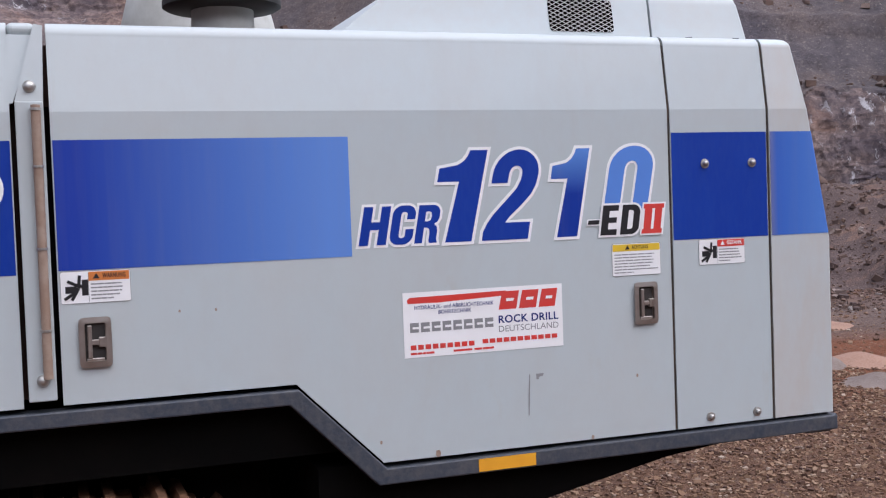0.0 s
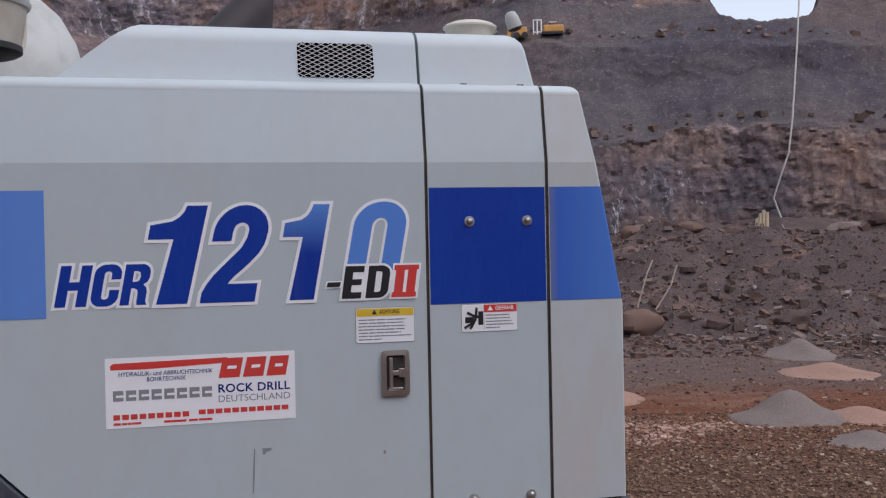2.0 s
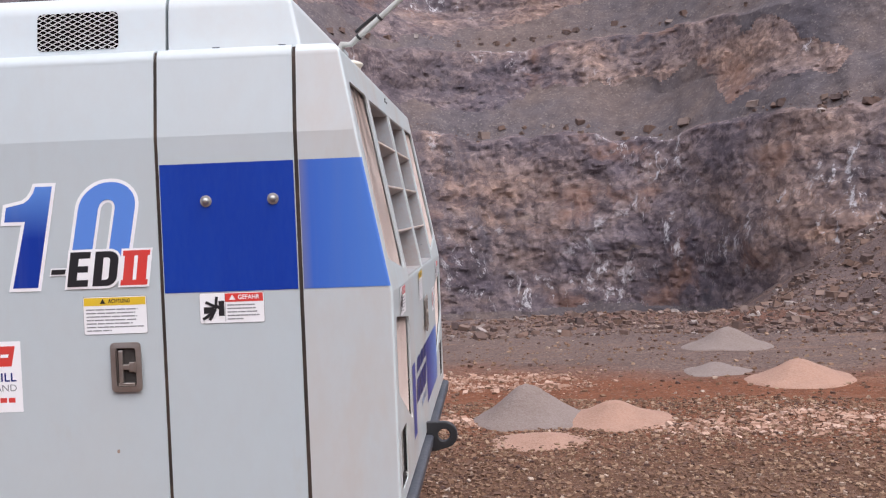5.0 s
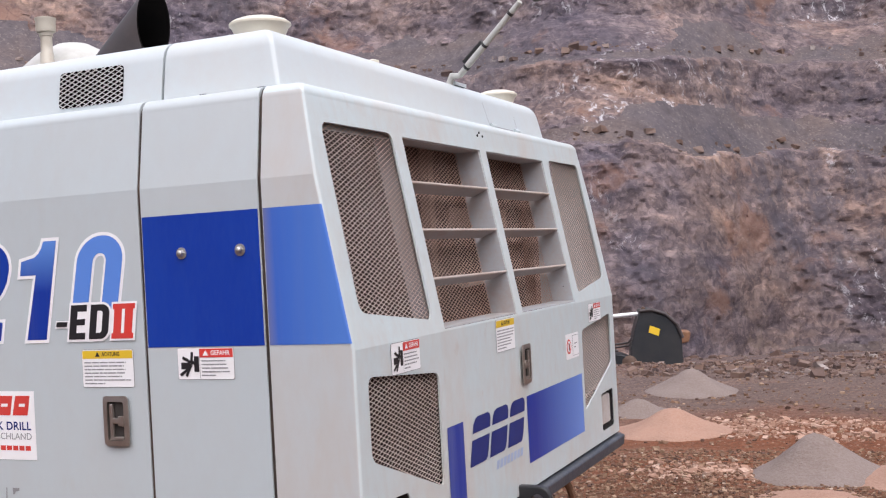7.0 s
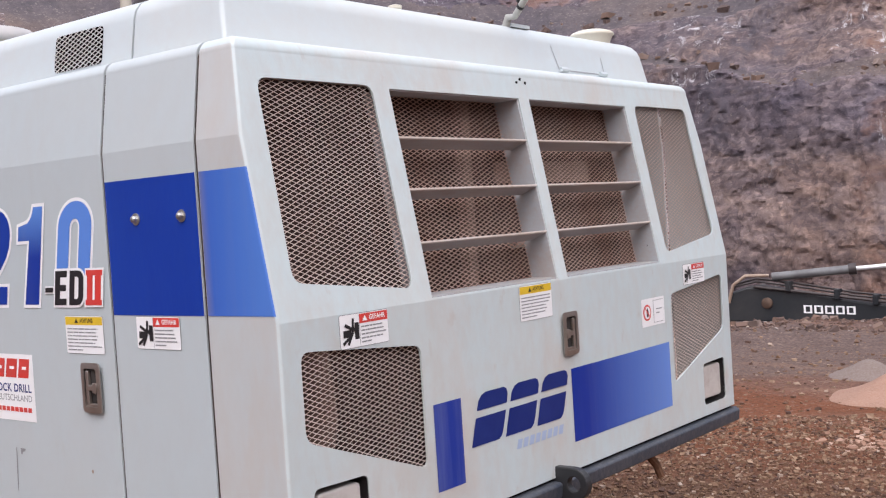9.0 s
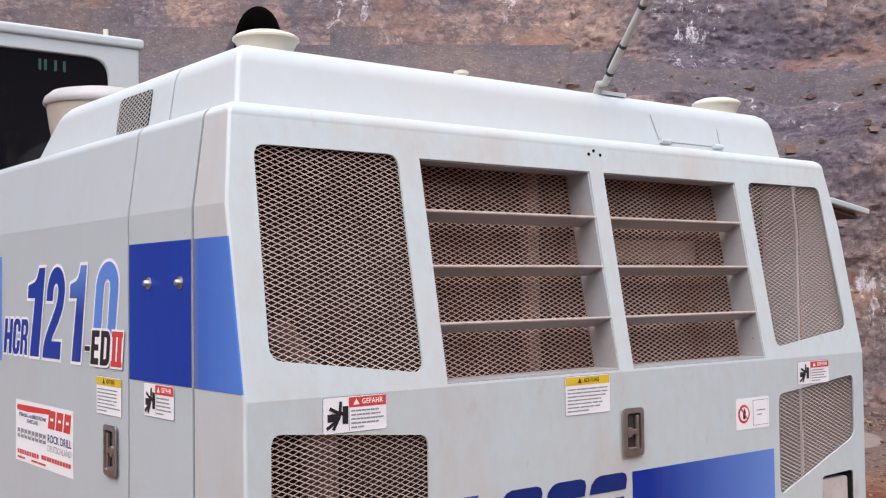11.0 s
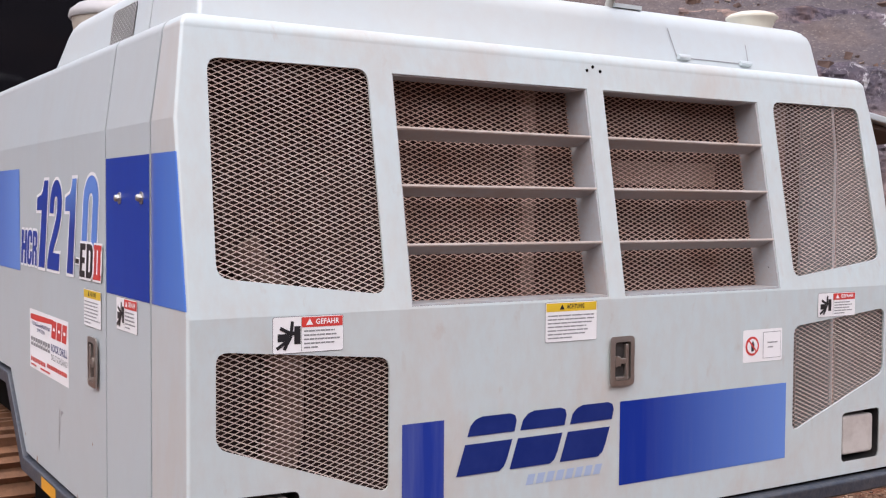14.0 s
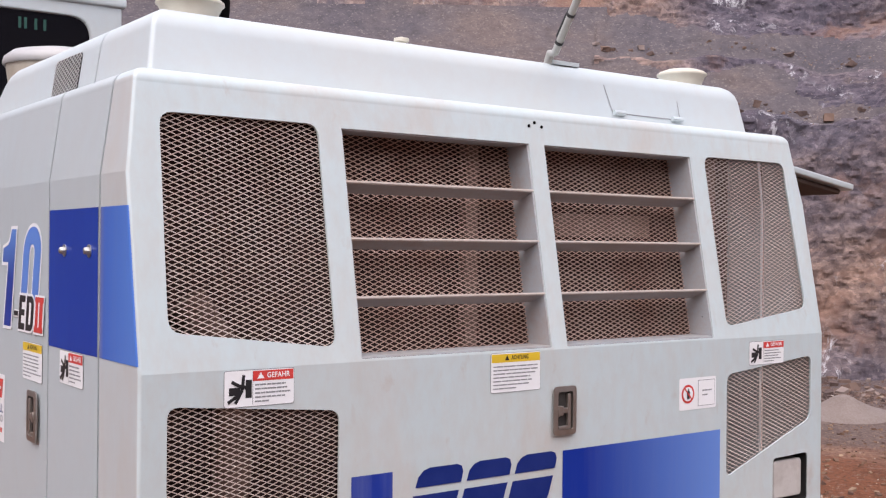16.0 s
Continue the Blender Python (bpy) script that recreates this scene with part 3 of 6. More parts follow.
def profile_rows():
    """Heights and insets of the panels' upright profile, with the rolled edge at the crest."""
    rows = [(SILL, 0.0), (BEND, 0.0), (SHOULDER, 0.0), (CREST, 0.0)]
    for k in range(1, 13):
        a = radians(90 * k / 12)
        rows.append((CREST + 0.032 * math.sin(a), 0.032 * (1 - math.cos(a))))
    return rows


def side_panel(name, x0, x1, bottom, shelf, label="", far=False, material=PAINT):
    """A pressed side panel: flat below, leaning in above the shoulder, rolled over at the crest and running in to the hood."""
    bm = bmesh.new()
    flip = (lambda p: (p[0], 2 * MID - p[1], p[2])) if far else (lambda p: p)
    low = [(x0, SHOULDER)] + bottom + [(x1, SHOULDER)]
    loop = [bm.verts.new(flip(on_side(x, z))) for x, z in low]
    bm.faces.new(loop)
    prev = (loop[0], loop[-1])
    for z, inset in profile_rows()[3:] + [(CREST + 0.032, shelf)]:
        y = SIDE + side_in(min(z, CREST)) + inset
        pair = (bm.verts.new(flip((x0, y, z))), bm.verts.new(flip((x1, y, z))))
        bm.faces.new((prev[0], prev[1], pair[1], pair[0]))
        prev = pair
    bmesh.ops.recalc_face_normals(bm, faces=bm.faces)
    want = -1 if not far else 1
    bm.faces.ensure_lookup_table()
    bm.normal_update()
    if bm.faces[0].normal.y * want < 0:
        bmesh.ops.reverse_faces(bm, faces=bm.faces)
    ob = part(name, bm, material, rig, label, smooth=9)
    solid(ob, 0.012)
    return weighted(ob)


door = side_panel("side_door", 0.047, 1.743, [(0.047, 1.06), (0.618, 1.06), (0.846, SILL + 0.004), (1.743, SILL)], 0.10, "light grey engine door with blue stripe and lettering")
panel = side_panel("side_panel", 1.752, 2.086, [(1.752, SILL), (2.086, SILL)], 0.10, "narrow bolted side panel with navy stripe")
fore = side_panel("front_side_panel", -2.6, -0.042, [(-2.6, 1.06), (-0.042, 1.06)], 0.10, "light grey forward side panel with navy stripe")
far_panel = side_panel("far_side_panel", 1.76, 2.086, [(1.76, SILL), (2.086, SILL)], 0.10, far=True)
far_fore = side_panel("far_front_panel", -2.6, 0.7, [(-2.6, 1.06), (0.7, 1.06)], 0.10, far=True)

# the far engine door stands open, swung up level on its stays
LIFT = Matrix.Translation((1.72, FAR - 0.03, 2.035)) @ Matrix.Rotation(radians(-8), 4, "X")
lifted = bevel(part("lifted_door", box((-1.0, 0.0, -0.013), (0.0, 1.10, 0.013), LIFT), PAINT, rig, "grey far engine door swung up open"), 0.006)
part("stay", tube([(1.66, 5.70, 1.91), (1.66, 4.93, 1.40)], 0.012), RUBBER, lifted, "black gas stay")
# dark sheet added below the door to deepen its shaded underside
bevel(part("underside_sheet", box((-0.97, 0.03, -0.036), (-0.03, 1.06, -0.0135), LIFT), mat("dark_underside_brown", (0.12, 0.09, 0.078), 0.95, second=(0.07, 0.052, 0.045), scale=4, amount=0.7), lifted, "dark brown sheet added for the lifted door's shaded underside"), 0.01)

# the rear cover: corners, bent rear face with openings, rolled top
R = 0.008
CORNER_N = 12


def corner_ring(z, inset, far):
    y0 = SIDE + side_in(min(z, CREST)) + inset
    x1 = rear_x(min(z, CREST)) - inset
    pts = [(2.096, y0)]
    for k in range(CORNER_N + 1):
        a = radians(90 * k / CORNER_N)
        pts.append((x1 - R + R * math.sin(a), y0 + R - R * math.cos(a)))
    if far:
        pts = [(x, 2 * MID - y) for x, y in pts]
    return [(x, y, z) for x, y in pts]


def rear_edge(z):
    return SIDE + side_in(z) + R


G1 = rounded([(2.866, 1.893), (3.236, 1.893), (3.236, 1.402), (2.856, 1.447)], 0.03)
L1 = [(3.297, 1.888), (3.856, 1.888), (3.856, 1.374), (3.297, 1.374)]
G3 = rounded([(2.849, 1.302), (3.241, 1.266), (3.241, 0.972), (2.849, 1.110)], 0.026)
LAMP1 = rounded([(2.862, 1.008), (3.030, 1.004), (3.030, 0.862), (2.862, 0.862)], 0.016)
G2, L2, G4, LAMP2 = mirrored(G1), mirrored(L1), mirrored(G3), mirrored(LAMP1)

cover = bmesh.new()
for far in (False, True):
    rings = [[cover.verts.new(p) for p in corner_ring(z, i, far)] for z, i in profile_rows()]
    for a, b in zip(rings, rings[1:]):
        for k in range(len(a) - 1):
            q = (a[k], a[k + 1], b[k + 1], b[k])
            cover.faces.new(q[::-1] if far else q)
low = sheet([(rear_edge(SILL), SILL), (2 * MID - rear_edge(SILL), SILL), (2 * MID - rear_edge(BEND), BEND), (rear_edge(BEND), BEND)], [G3, G4, LAMP1, LAMP2], on_rear)
high = sheet([(rear_edge(BEND), BEND), (2 * MID - rear_edge(BEND), BEND), (2 * MID - rear_edge(SHOULDER), SHOULDER), (2 * MID - rear_edge(CREST), CREST), (rear_edge(CREST), CREST), (rear_edge(SHOULDER), SHOULDER)],
             [G1, G2, L1, L2], on_rear)
for piece in (low, high):
    piece.normal_update()
    for f in piece.faces:
        if f.normal.x < 0:
            f.normal_flip()
    tmp = bpy.data.meshes.new("tmp")
    piece.to_mesh(tmp)
    piece.free()
    cover.from_mesh(tmp)
    bpy.data.meshes.remove(tmp)
prev = None
for z, inset in profile_rows()[3:] + [(CREST + 0.032, 0.14)]:
    e = rear_edge(min(z, CREST)) + inset
    x = rear_x(CREST) - inset
    pair = (cover.verts.new((x, e, z)), cover.verts.new((x, 2 * MID - e, z)))
    if prev:
        cover.faces.new((prev[0], prev[1], pair[1], pair[0]))
    prev = pair
# flat lids over the two rolled corners
for far in (False, True):
    z, inset = profile_rows()[-1]
    pts = corner_ring(z, inset, far)
    y_in = rear_edge(CREST) + 0.14
    vs = [cover.verts.new(p) for p in pts] + [cover.verts.new((pts[-1][0] - 0.10, 2 * MID - y_in if far else y_in, z))] + [cover.verts.new((2.096, 2 * MID - y_in if far else y_in, z))]
    f = cover.faces.new(vs)
    f.normal_update()
    if f.normal.z < 0:
        f.normal_flip()
bmesh.ops.remove_doubles(cover, verts=cover.verts, dist=0.0006)
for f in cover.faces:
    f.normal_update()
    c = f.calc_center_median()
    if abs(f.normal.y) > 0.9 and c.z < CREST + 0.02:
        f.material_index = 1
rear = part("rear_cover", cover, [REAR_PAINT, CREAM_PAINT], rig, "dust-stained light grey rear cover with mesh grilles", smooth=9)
weighted(solid(rear, 0.006))

# expanded metal behind the four openings
for poly, nm in ((G1, "upper"), (G2, "upper"), (G3, "lower"), (G4, "lower")):
    us, vs = [p[0] for p in poly], [p[1] for p in poly]
    grow = [(u + (0.008 if u > sum(us) / len(us) else -0.008), v + (0.008 if v > sum(vs) / len(vs) else -0.008)) for u, v in poly]
    part("mesh_grille", expanded_mesh(grow, on_rear, n=-0.012), MESH, rear, "dusty expanded metal grille")

SLAT_EDGE = mat("dust_covered_slat_edge", (0.62, 0.55, 0.51), 0.6, second=(0.55, 0.42, 0.34), scale=6, amount=0.7, fine=(0.42, 0.36, 0.32), fine_amount=0.3)
# louvre boxes with jambs, three slats and mesh at the back
DEEP = 0.085
for frame_, side_ in ((L1, 0), (L2, 1)):
    y0, y1 = min(p[0] for p in frame_), max(p[0] for p in frame_)
    z1, z0 = 1.888, 1.374
    bm = bmesh.new()
    loop = [(y0, z0), (y1, z0), (y1, z1), (y0, z1)]
    a = [bm.verts.new(on_rear(y, z, -0.004)) for y, z in loop]
    b = [bm.verts.new(on_rear(y, z, -DEEP)) for y, z in loop]
    for i in range(4):
        j = (i + 1) % 4
        bm.faces.new((a[i], a[j], b[j], b[i]))
    louvre = part("louvre_box", bm, SLAT, rear, "recessed louvre frame")
    solid(louvre, 0.004, 1.0)
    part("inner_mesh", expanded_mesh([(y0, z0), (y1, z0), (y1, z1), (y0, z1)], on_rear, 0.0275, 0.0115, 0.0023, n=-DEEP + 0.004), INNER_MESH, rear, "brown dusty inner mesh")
    for z in (1.768, 1.639, 1.508):
        bm = bmesh.new()
        for n0, n1, drop0, drop1, m_ in ((-0.003, -0.058, 0.0, 0.021, 0), (-0.0015, -0.005, -0.002, 0.0015, 1)):
            q = [on_rear(y, z - d + e, n) for y in (y0 + 0.001, y1 - 0.001) for n, d in ((n0, drop0), (n1, drop1)) for e in (0.0, -0.004)]
            vs = [bm.verts.new(p) for p in q]
            for f in ((0, 1, 3, 2), (4, 6, 7, 5), (0, 4, 5, 1), (2, 3, 7, 6), (0, 2, 6, 4), (1, 5, 7, 3)):
                bm.faces.new([vs[i] for i in f]).material_index = m_
        bmesh.ops.recalc_face_normals(bm, faces=bm.faces)
        part("slat", bm, [SLAT, SLAT_EDGE], rear)

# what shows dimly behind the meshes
# solid boxes block light; the bay's dimness is in their dark brown
engine = part("engine_bay", box((-2.5, SIDE + 0.045, 1.075), (1.98, FAR - 0.045, 1.93)), CORE, rig, "dusty engine bay as a solid box, coloured dark for shade")
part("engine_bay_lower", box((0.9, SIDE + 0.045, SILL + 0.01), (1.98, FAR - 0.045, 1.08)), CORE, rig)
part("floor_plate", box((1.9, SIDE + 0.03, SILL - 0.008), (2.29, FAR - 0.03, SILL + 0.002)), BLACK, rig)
DUSTY_HOSE = mat("dusty_red_brown_rubber", (0.11, 0.062, 0.048), 0.85, second=(0.19, 0.115, 0.09), scale=8, amount=0.7)
# dimness of the parts behind the mesh is put into this brown
DIM = mat("dim_brown_frame", (0.16, 0.11, 0.088), 0.8, second=(0.25, 0.18, 0.145), scale=7, amount=0.6)
part("radiator_post", box((2.05, 3.76, 1.10), (2.08, 3.80, 1.90)), DIM, rig, "pale upright radiator frame")
part("radiator_post", box((2.06, 4.66, 1.10), (2.10, 4.72, 1.90)), DUSTY_HOSE, rig)
part("baffle_plate", box((2.06, 3.93, 1.655), (2.07, 4.46, 1.72)), DIM, rig, "grey baffle plate")
part("hose", tube([(2.1, 3.05, 0.9), (2.12, 3.08, 1.1), (2.08, 3.10, 1.35), (2.05, 3.0, 1.5)], 0.045, 14), DUSTY_HOSE, rig, "dusty hose behind the grille", smooth=60)
part("clamp", tube([(2.10, 3.95, 1.475), (2.11, 4.07, 1.48)], 0.018, 10), CHROME, rig)

# dark seals in the seams beside the bolted panel
for x0, x1 in ((1.7425, 1.7525), (2.0855, 2.0965)):
    bm = bmesh.new()
    line_ = [(SILL + 0.002, SIDE + 0.004), (SHOULDER, SIDE + 0.004), (CREST, SIDE + side_in(CREST) + 0.004), (CREST + 0.026, SIDE + side_in(CREST) + 0.02), (CREST + 0.027, SIDE + 0.12)]
    rows_ = [(bm.verts.new((x0, y, z)), bm.verts.new((x1, y, z)), bm.verts.new((x1, y + 0.02, z - 0.004)), bm.verts.new((x0, y + 0.02, z - 0.004))) for z, y in line_]
    for a, b in zip(rows_, rows_[1:]):
        for i in range(4):
            bm.faces.new((a[i], a[(i + 1) % 4], b[(i + 1) % 4], b[i]))
    bmesh.ops.recalc_face_normals(bm, faces=bm.faces)
    part("seam_seal", bm, mat("dirty_rubber_seal", (0.03, 0.022, 0.018), 0.8, second=(0.10, 0.06, 0.04), scale=9, amount=0.7), rig, "dirty dark seal in the seam")

# three small rivets over the louvres, one on the jamb
for y, z in ((3.862, 1.935), (3.882, 1.945), (3.905, 1.935)):
    part("rivet", lathe([(0.0042, 0.0), (0.0042, 0.002), (0.0018, 0.003)], 10, Matrix.Translation(on_rear(y, z)) @ Matrix.Rotation(radians(90), 4, "Y")), BLACK, rear)
part("rivet", lathe([(0.0038, 0.0), (0.0038, 0.002), (0.0015, 0.003)], 10, Matrix.Translation((rear_x(1.43) - 0.03, 4.466, 1.43)) @ Matrix.Rotation(radians(90), 4, "X")), BLACK, rear)

# sunken rear lamps
for lamp_ in (LAMP1, LAMP2):
    y0, y1 = min(p[0] for p in lamp_), max(p[0] for p in lamp_)
    z0, z1 = min(p[1] for p in lamp_), max(p[1] for p in lamp_)
    bm = bmesh.new()
    a = [bm.verts.new(on_rear(y, z, -0.003)) for y, z in lamp_]
    b = [bm.verts.new(on_rear(y, z, -0.06)) for y, z in lamp_]
    for i in range(len(a)):
        j = (i + 1) % len(a)
        bm.faces.new((a[i], a[j], b[j], b[i]))
    bm.faces.new(b)
    bmesh.ops.recalc_face_normals(bm, faces=bm.faces)
    housing = part("lamp_housing", bm, RUBBER, rear, "black sunken lamp housing", smooth=40)
    m = 0.016
    lens = rounded([(y0 + m, z0 + m), (y1 - m, z0 + m), (y1 - m, z1 - m), (y0 + m, z1 - m)], 0.014)
    bevel(part("lamp_lens", prism(lens, lambda u, v, n: on_rear(u, v, n - 0.009), 0.045), LENS, rear, "frosted white work lamp lens"), 0.006, 3)


CUP = mat("dark_latch_cup", (0.028, 0.024, 0.022), 0.8, second=(0.07, 0.058, 0.052), scale=20, amount=0.6)


def latch(place, u, v, parent, turn=1, w=0.076, h=0.122):
    """A recessed paddle latch: rounded rim, sunken cup, folded T handle and lock cylinder."""
    bm = bmesh.new()
    outer = rounded([(u - w / 2, v - h / 2), (u + w / 2, v - h / 2), (u + w / 2, v + h / 2), (u - w / 2, v + h / 2)], 0.012)
    inner = rounded([(u - w * 0.33, v - h * 0.39), (u + w * 0.33, v - h * 0.39), (u + w * 0.33, v + h * 0.39), (u - w * 0.33, v + h * 0.39)], 0.008)
    loops = []
    for loop, n in ((outer, 0.001), (outer, 0.004), (inner, 0.0055), (inner, -0.005)):
        loops.append([bm.verts.new(place(a, b, n)) for a, b in loop])
    for a, b in zip(loops, loops[1:]):
        for i in range(len(a)):
            j = (i + 1) % len(a)
            bm.faces.new((a[i], a[j], b[j], b[i]))
    bm.faces.new(loops[-1])
    bmesh.ops.recalc_face_normals(bm, faces=bm.faces)
    body = part("latch", bm, LATCH, parent, "worn steel recessed paddle latch", smooth=40)
    bm = bmesh.new()
    for u0, u1, v0, v1, n0, n1 in ((0.10, 0.24, -0.32, 0.34, -0.003, 0.006), (-0.14, 0.12, -0.055, 0.055, -0.003, 0.006), (-0.33, -0.10, -0.10, 0.10, -0.003, 0.007), (-0.26, 0.28, -0.385, -0.315, -0.0045, 0.003)):
        q = [(u + turn * a * w, v + b * h, c) for a in (u0, u1) for b in (v0, v1) for c in (n0, n1)]
        vs = [bm.verts.new(place(*p)) for p in q]
        for f in ((0, 1, 3, 2), (4, 6, 7, 5), (0, 4, 5, 1), (2, 3, 7, 6), (0, 2, 6, 4), (1, 5, 7, 3)):
            bm.faces.new([vs[i] for i in f])
    bmesh.ops.recalc_face_normals(bm, faces=bm.faces)
    bevel(part("latch_handle", bm, LATCH, body), 0.002, 2)
    hub = prism([(u + turn * (-0.30 + 0.06 * math.cos(t)) * w, v + 0.11 * h * math.sin(t)) for t in (math.pi * k / 8 for k in range(16))], lambda a, b, n: place(a, b, n + 0.0085), 0.006)
    part("lock_cylinder", hub, LATCH, body)
    # dark plate lying on the cup's floor
    dark = prism([(u - w * 0.31, v - h * 0.37), (u + w * 0.31, v - h * 0.37), (u + w * 0.31, v + h * 0.37), (u - w * 0.31, v + h * 0.37)], lambda a, b, n: place(a, b, n - 0.0042), 0.0006)
    part("latch_cup", dark, CUP, body)
    return body


# cups are let into shallow boxes, so the panels stay whole behind them
def proud(place, d=0.0065):
    return lambda u, v, n=0.0: place(u, v, n + d)


latch(proud(on_side), 0.127, 1.208, door, -1)
latch(proud(on_side), 1.652, 1.207, door, -1)
latch(proud(on_rear), 3.892, 1.215, rear)


def bolt(x, z, parent, r=0.012, out=0.016):
    m = Matrix.Translation((x, SIDE + side_in(z), z)) @ Matrix.Rotation(radians(90), 4, "X")
    bm = lathe([(r * 1.35, 0.0), (r * 1.35, 0.003), (r * 0.9, 0.0035)], 18, m)
    add_lathe(bm, [(r * 0.85, 0.003), (r * 0.85, out * 0.7), (r * 0.6, out * 0.95), (r * 0.2, out)], 6 if r < 0.011 else 14, m)
    part("bolt", bm, CHROME, parent, "steel bolt with washer", smooth=50)


for x, z, r, o in ((1.866, 1.606, 0.0105, 0.014), (2.031, 1.606, 0.0105, 0.014), (1.865, 0.853, 0.0105, 0.013), (2.029, 0.853, 0.0105, 0.013)):
    bolt(x, z, panel, r, o)

# ---- prints on the side ----
STRIPE_FADE = fade("blue_fading_film", (0.014, 0.045, 0.34), (0.115, 0.25, 0.65), 0, 0.1, 0.72)
CORNER_FADE = fade("light_blue_fading_film", (0.036, 0.115, 0.48), (0.075, 0.195, 0.58), 0, 2.09, 2.28)
ONE_FADE = fade("numeral_fade", (0.006, 0.035, 0.29), (0.11, 0.26, 0.66), 2, 1.53, 1.665)
ZT, ZB = 1.698, 1.384
Print(on_side).rect(0.05, ZB, 0.780, ZT, STRIPE_FADE).done("blue_stripe", door, "blue stripe fading to lighter blue")
Print(on_side).rect(1.754, ZB, 2.084, ZT, NAVY).done("blue_stripe", panel, "plain navy stripe")
wrap = Print(on_side)
DUST_FADE = fade("dust_along_the_seam", (0.13, 0.16, 0.36), (0.047, 0.13, 0.50), 0, 2.098, 2.122)
wrap.rect(2.098, ZB, 2.122, ZT, DUST_FADE)
wrap.poly([(2.122, ZB), (rear_x(ZB) - R, ZB), (rear_x(ZT) - R, ZT), (2.122, ZT)], CORNER_FADE)


def on_corner(a, z, n=0.0):
    a = radians(a)
    return (rear_x(z) - R + (R + n) * math.sin(a), SIDE + R - (R + n) * math.cos(a), z)


wrap.place = on_corner
for k in range(5):
    wrap.rect(9 * k, ZB, 9 * k + 9, ZT, CORNER_FADE)
wrap.done("blue_stripe", rear, "light blue stripe on the corner")
pr = Print(on_side)
pr.rect(-2.3, ZB - 0.005, -0.045, ZT, NAVY)
ring = [(-0.125 + 0.062 * math.cos(a), 1.585 + 0.062 * math.sin(a)) for a in (2 * math.pi * k / 28 for k in range(28))]
pr.poly(ring, WHITE, 1)
pr.poly([(-0.125 + (u + 0.125) * 0.55, 1.585 + (v - 1.585) * 0.55) for u, v in ring], NAVY, 2)
pr.done("blue_stripe", fore, "navy stripe with a white ring mark")



def one_outline(u0, v0, u1, v1):
    """A heavy leaning numeral one with a flag and a foot as broad as its stem."""
    w, h = u1 - u0, v1 - v0
    return [(u0 + a * w, v0 + b * h) for a, b in ((0.11, 0.0), (0.62, 0.0), (1.0, 1.0), (0.66, 1.0), (0.61, 0.94), (0.52, 0.88), (0.40, 0.84), (0.05, 0.805), (0.0, 0.66), (0.42, 0.66))]


def spread(loop, d):
    """An outline pushed outwards by d all round."""
    area = sum(a[0] * b[1] - b[0] * a[1] for a, b in zip(loop, loop[1:] + loop[:1]))
    s, out = (1 if area > 0 else -1), []
    for i in range(len(loop)):
        p, a, b = Vector(loop[i]), Vector(loop[i - 1]), Vector(loop[(i + 1) % len(loop)])
        e, f = (p - a).normalized(), (b - p).normalized()
        n = Vector((e.y, -e.x)) * s
        m = Vector((f.y, -f.x)) * s
        q = (n + m) / max(0.45, 1 + n.dot(m))
        out.append(tuple(p + q * d))
    return out


def arc(cx, cy, rx, ry, a0, a1, n=9):
    return [(cx + rx * math.cos(radians(a0 + (a1 - a0) * k / n)), cy + ry * math.sin(radians(a0 + (a1 - a0) * k / n))) for k in range(n + 1)]


def bow(x0, y0, x1, y1, rx, ry):
    """A closed upright loop with round corners, counter-clockwise."""
    return (arc(x1 - rx, y0 + ry, rx, ry, -90, 0) + arc(x1 - rx, y1 - ry, rx, ry, 0, 90) + arc(x0 + rx, y1 - ry, rx, ry, 90, 180) + arc(x0 + rx, y0 + ry, rx, ry, 180, 270))


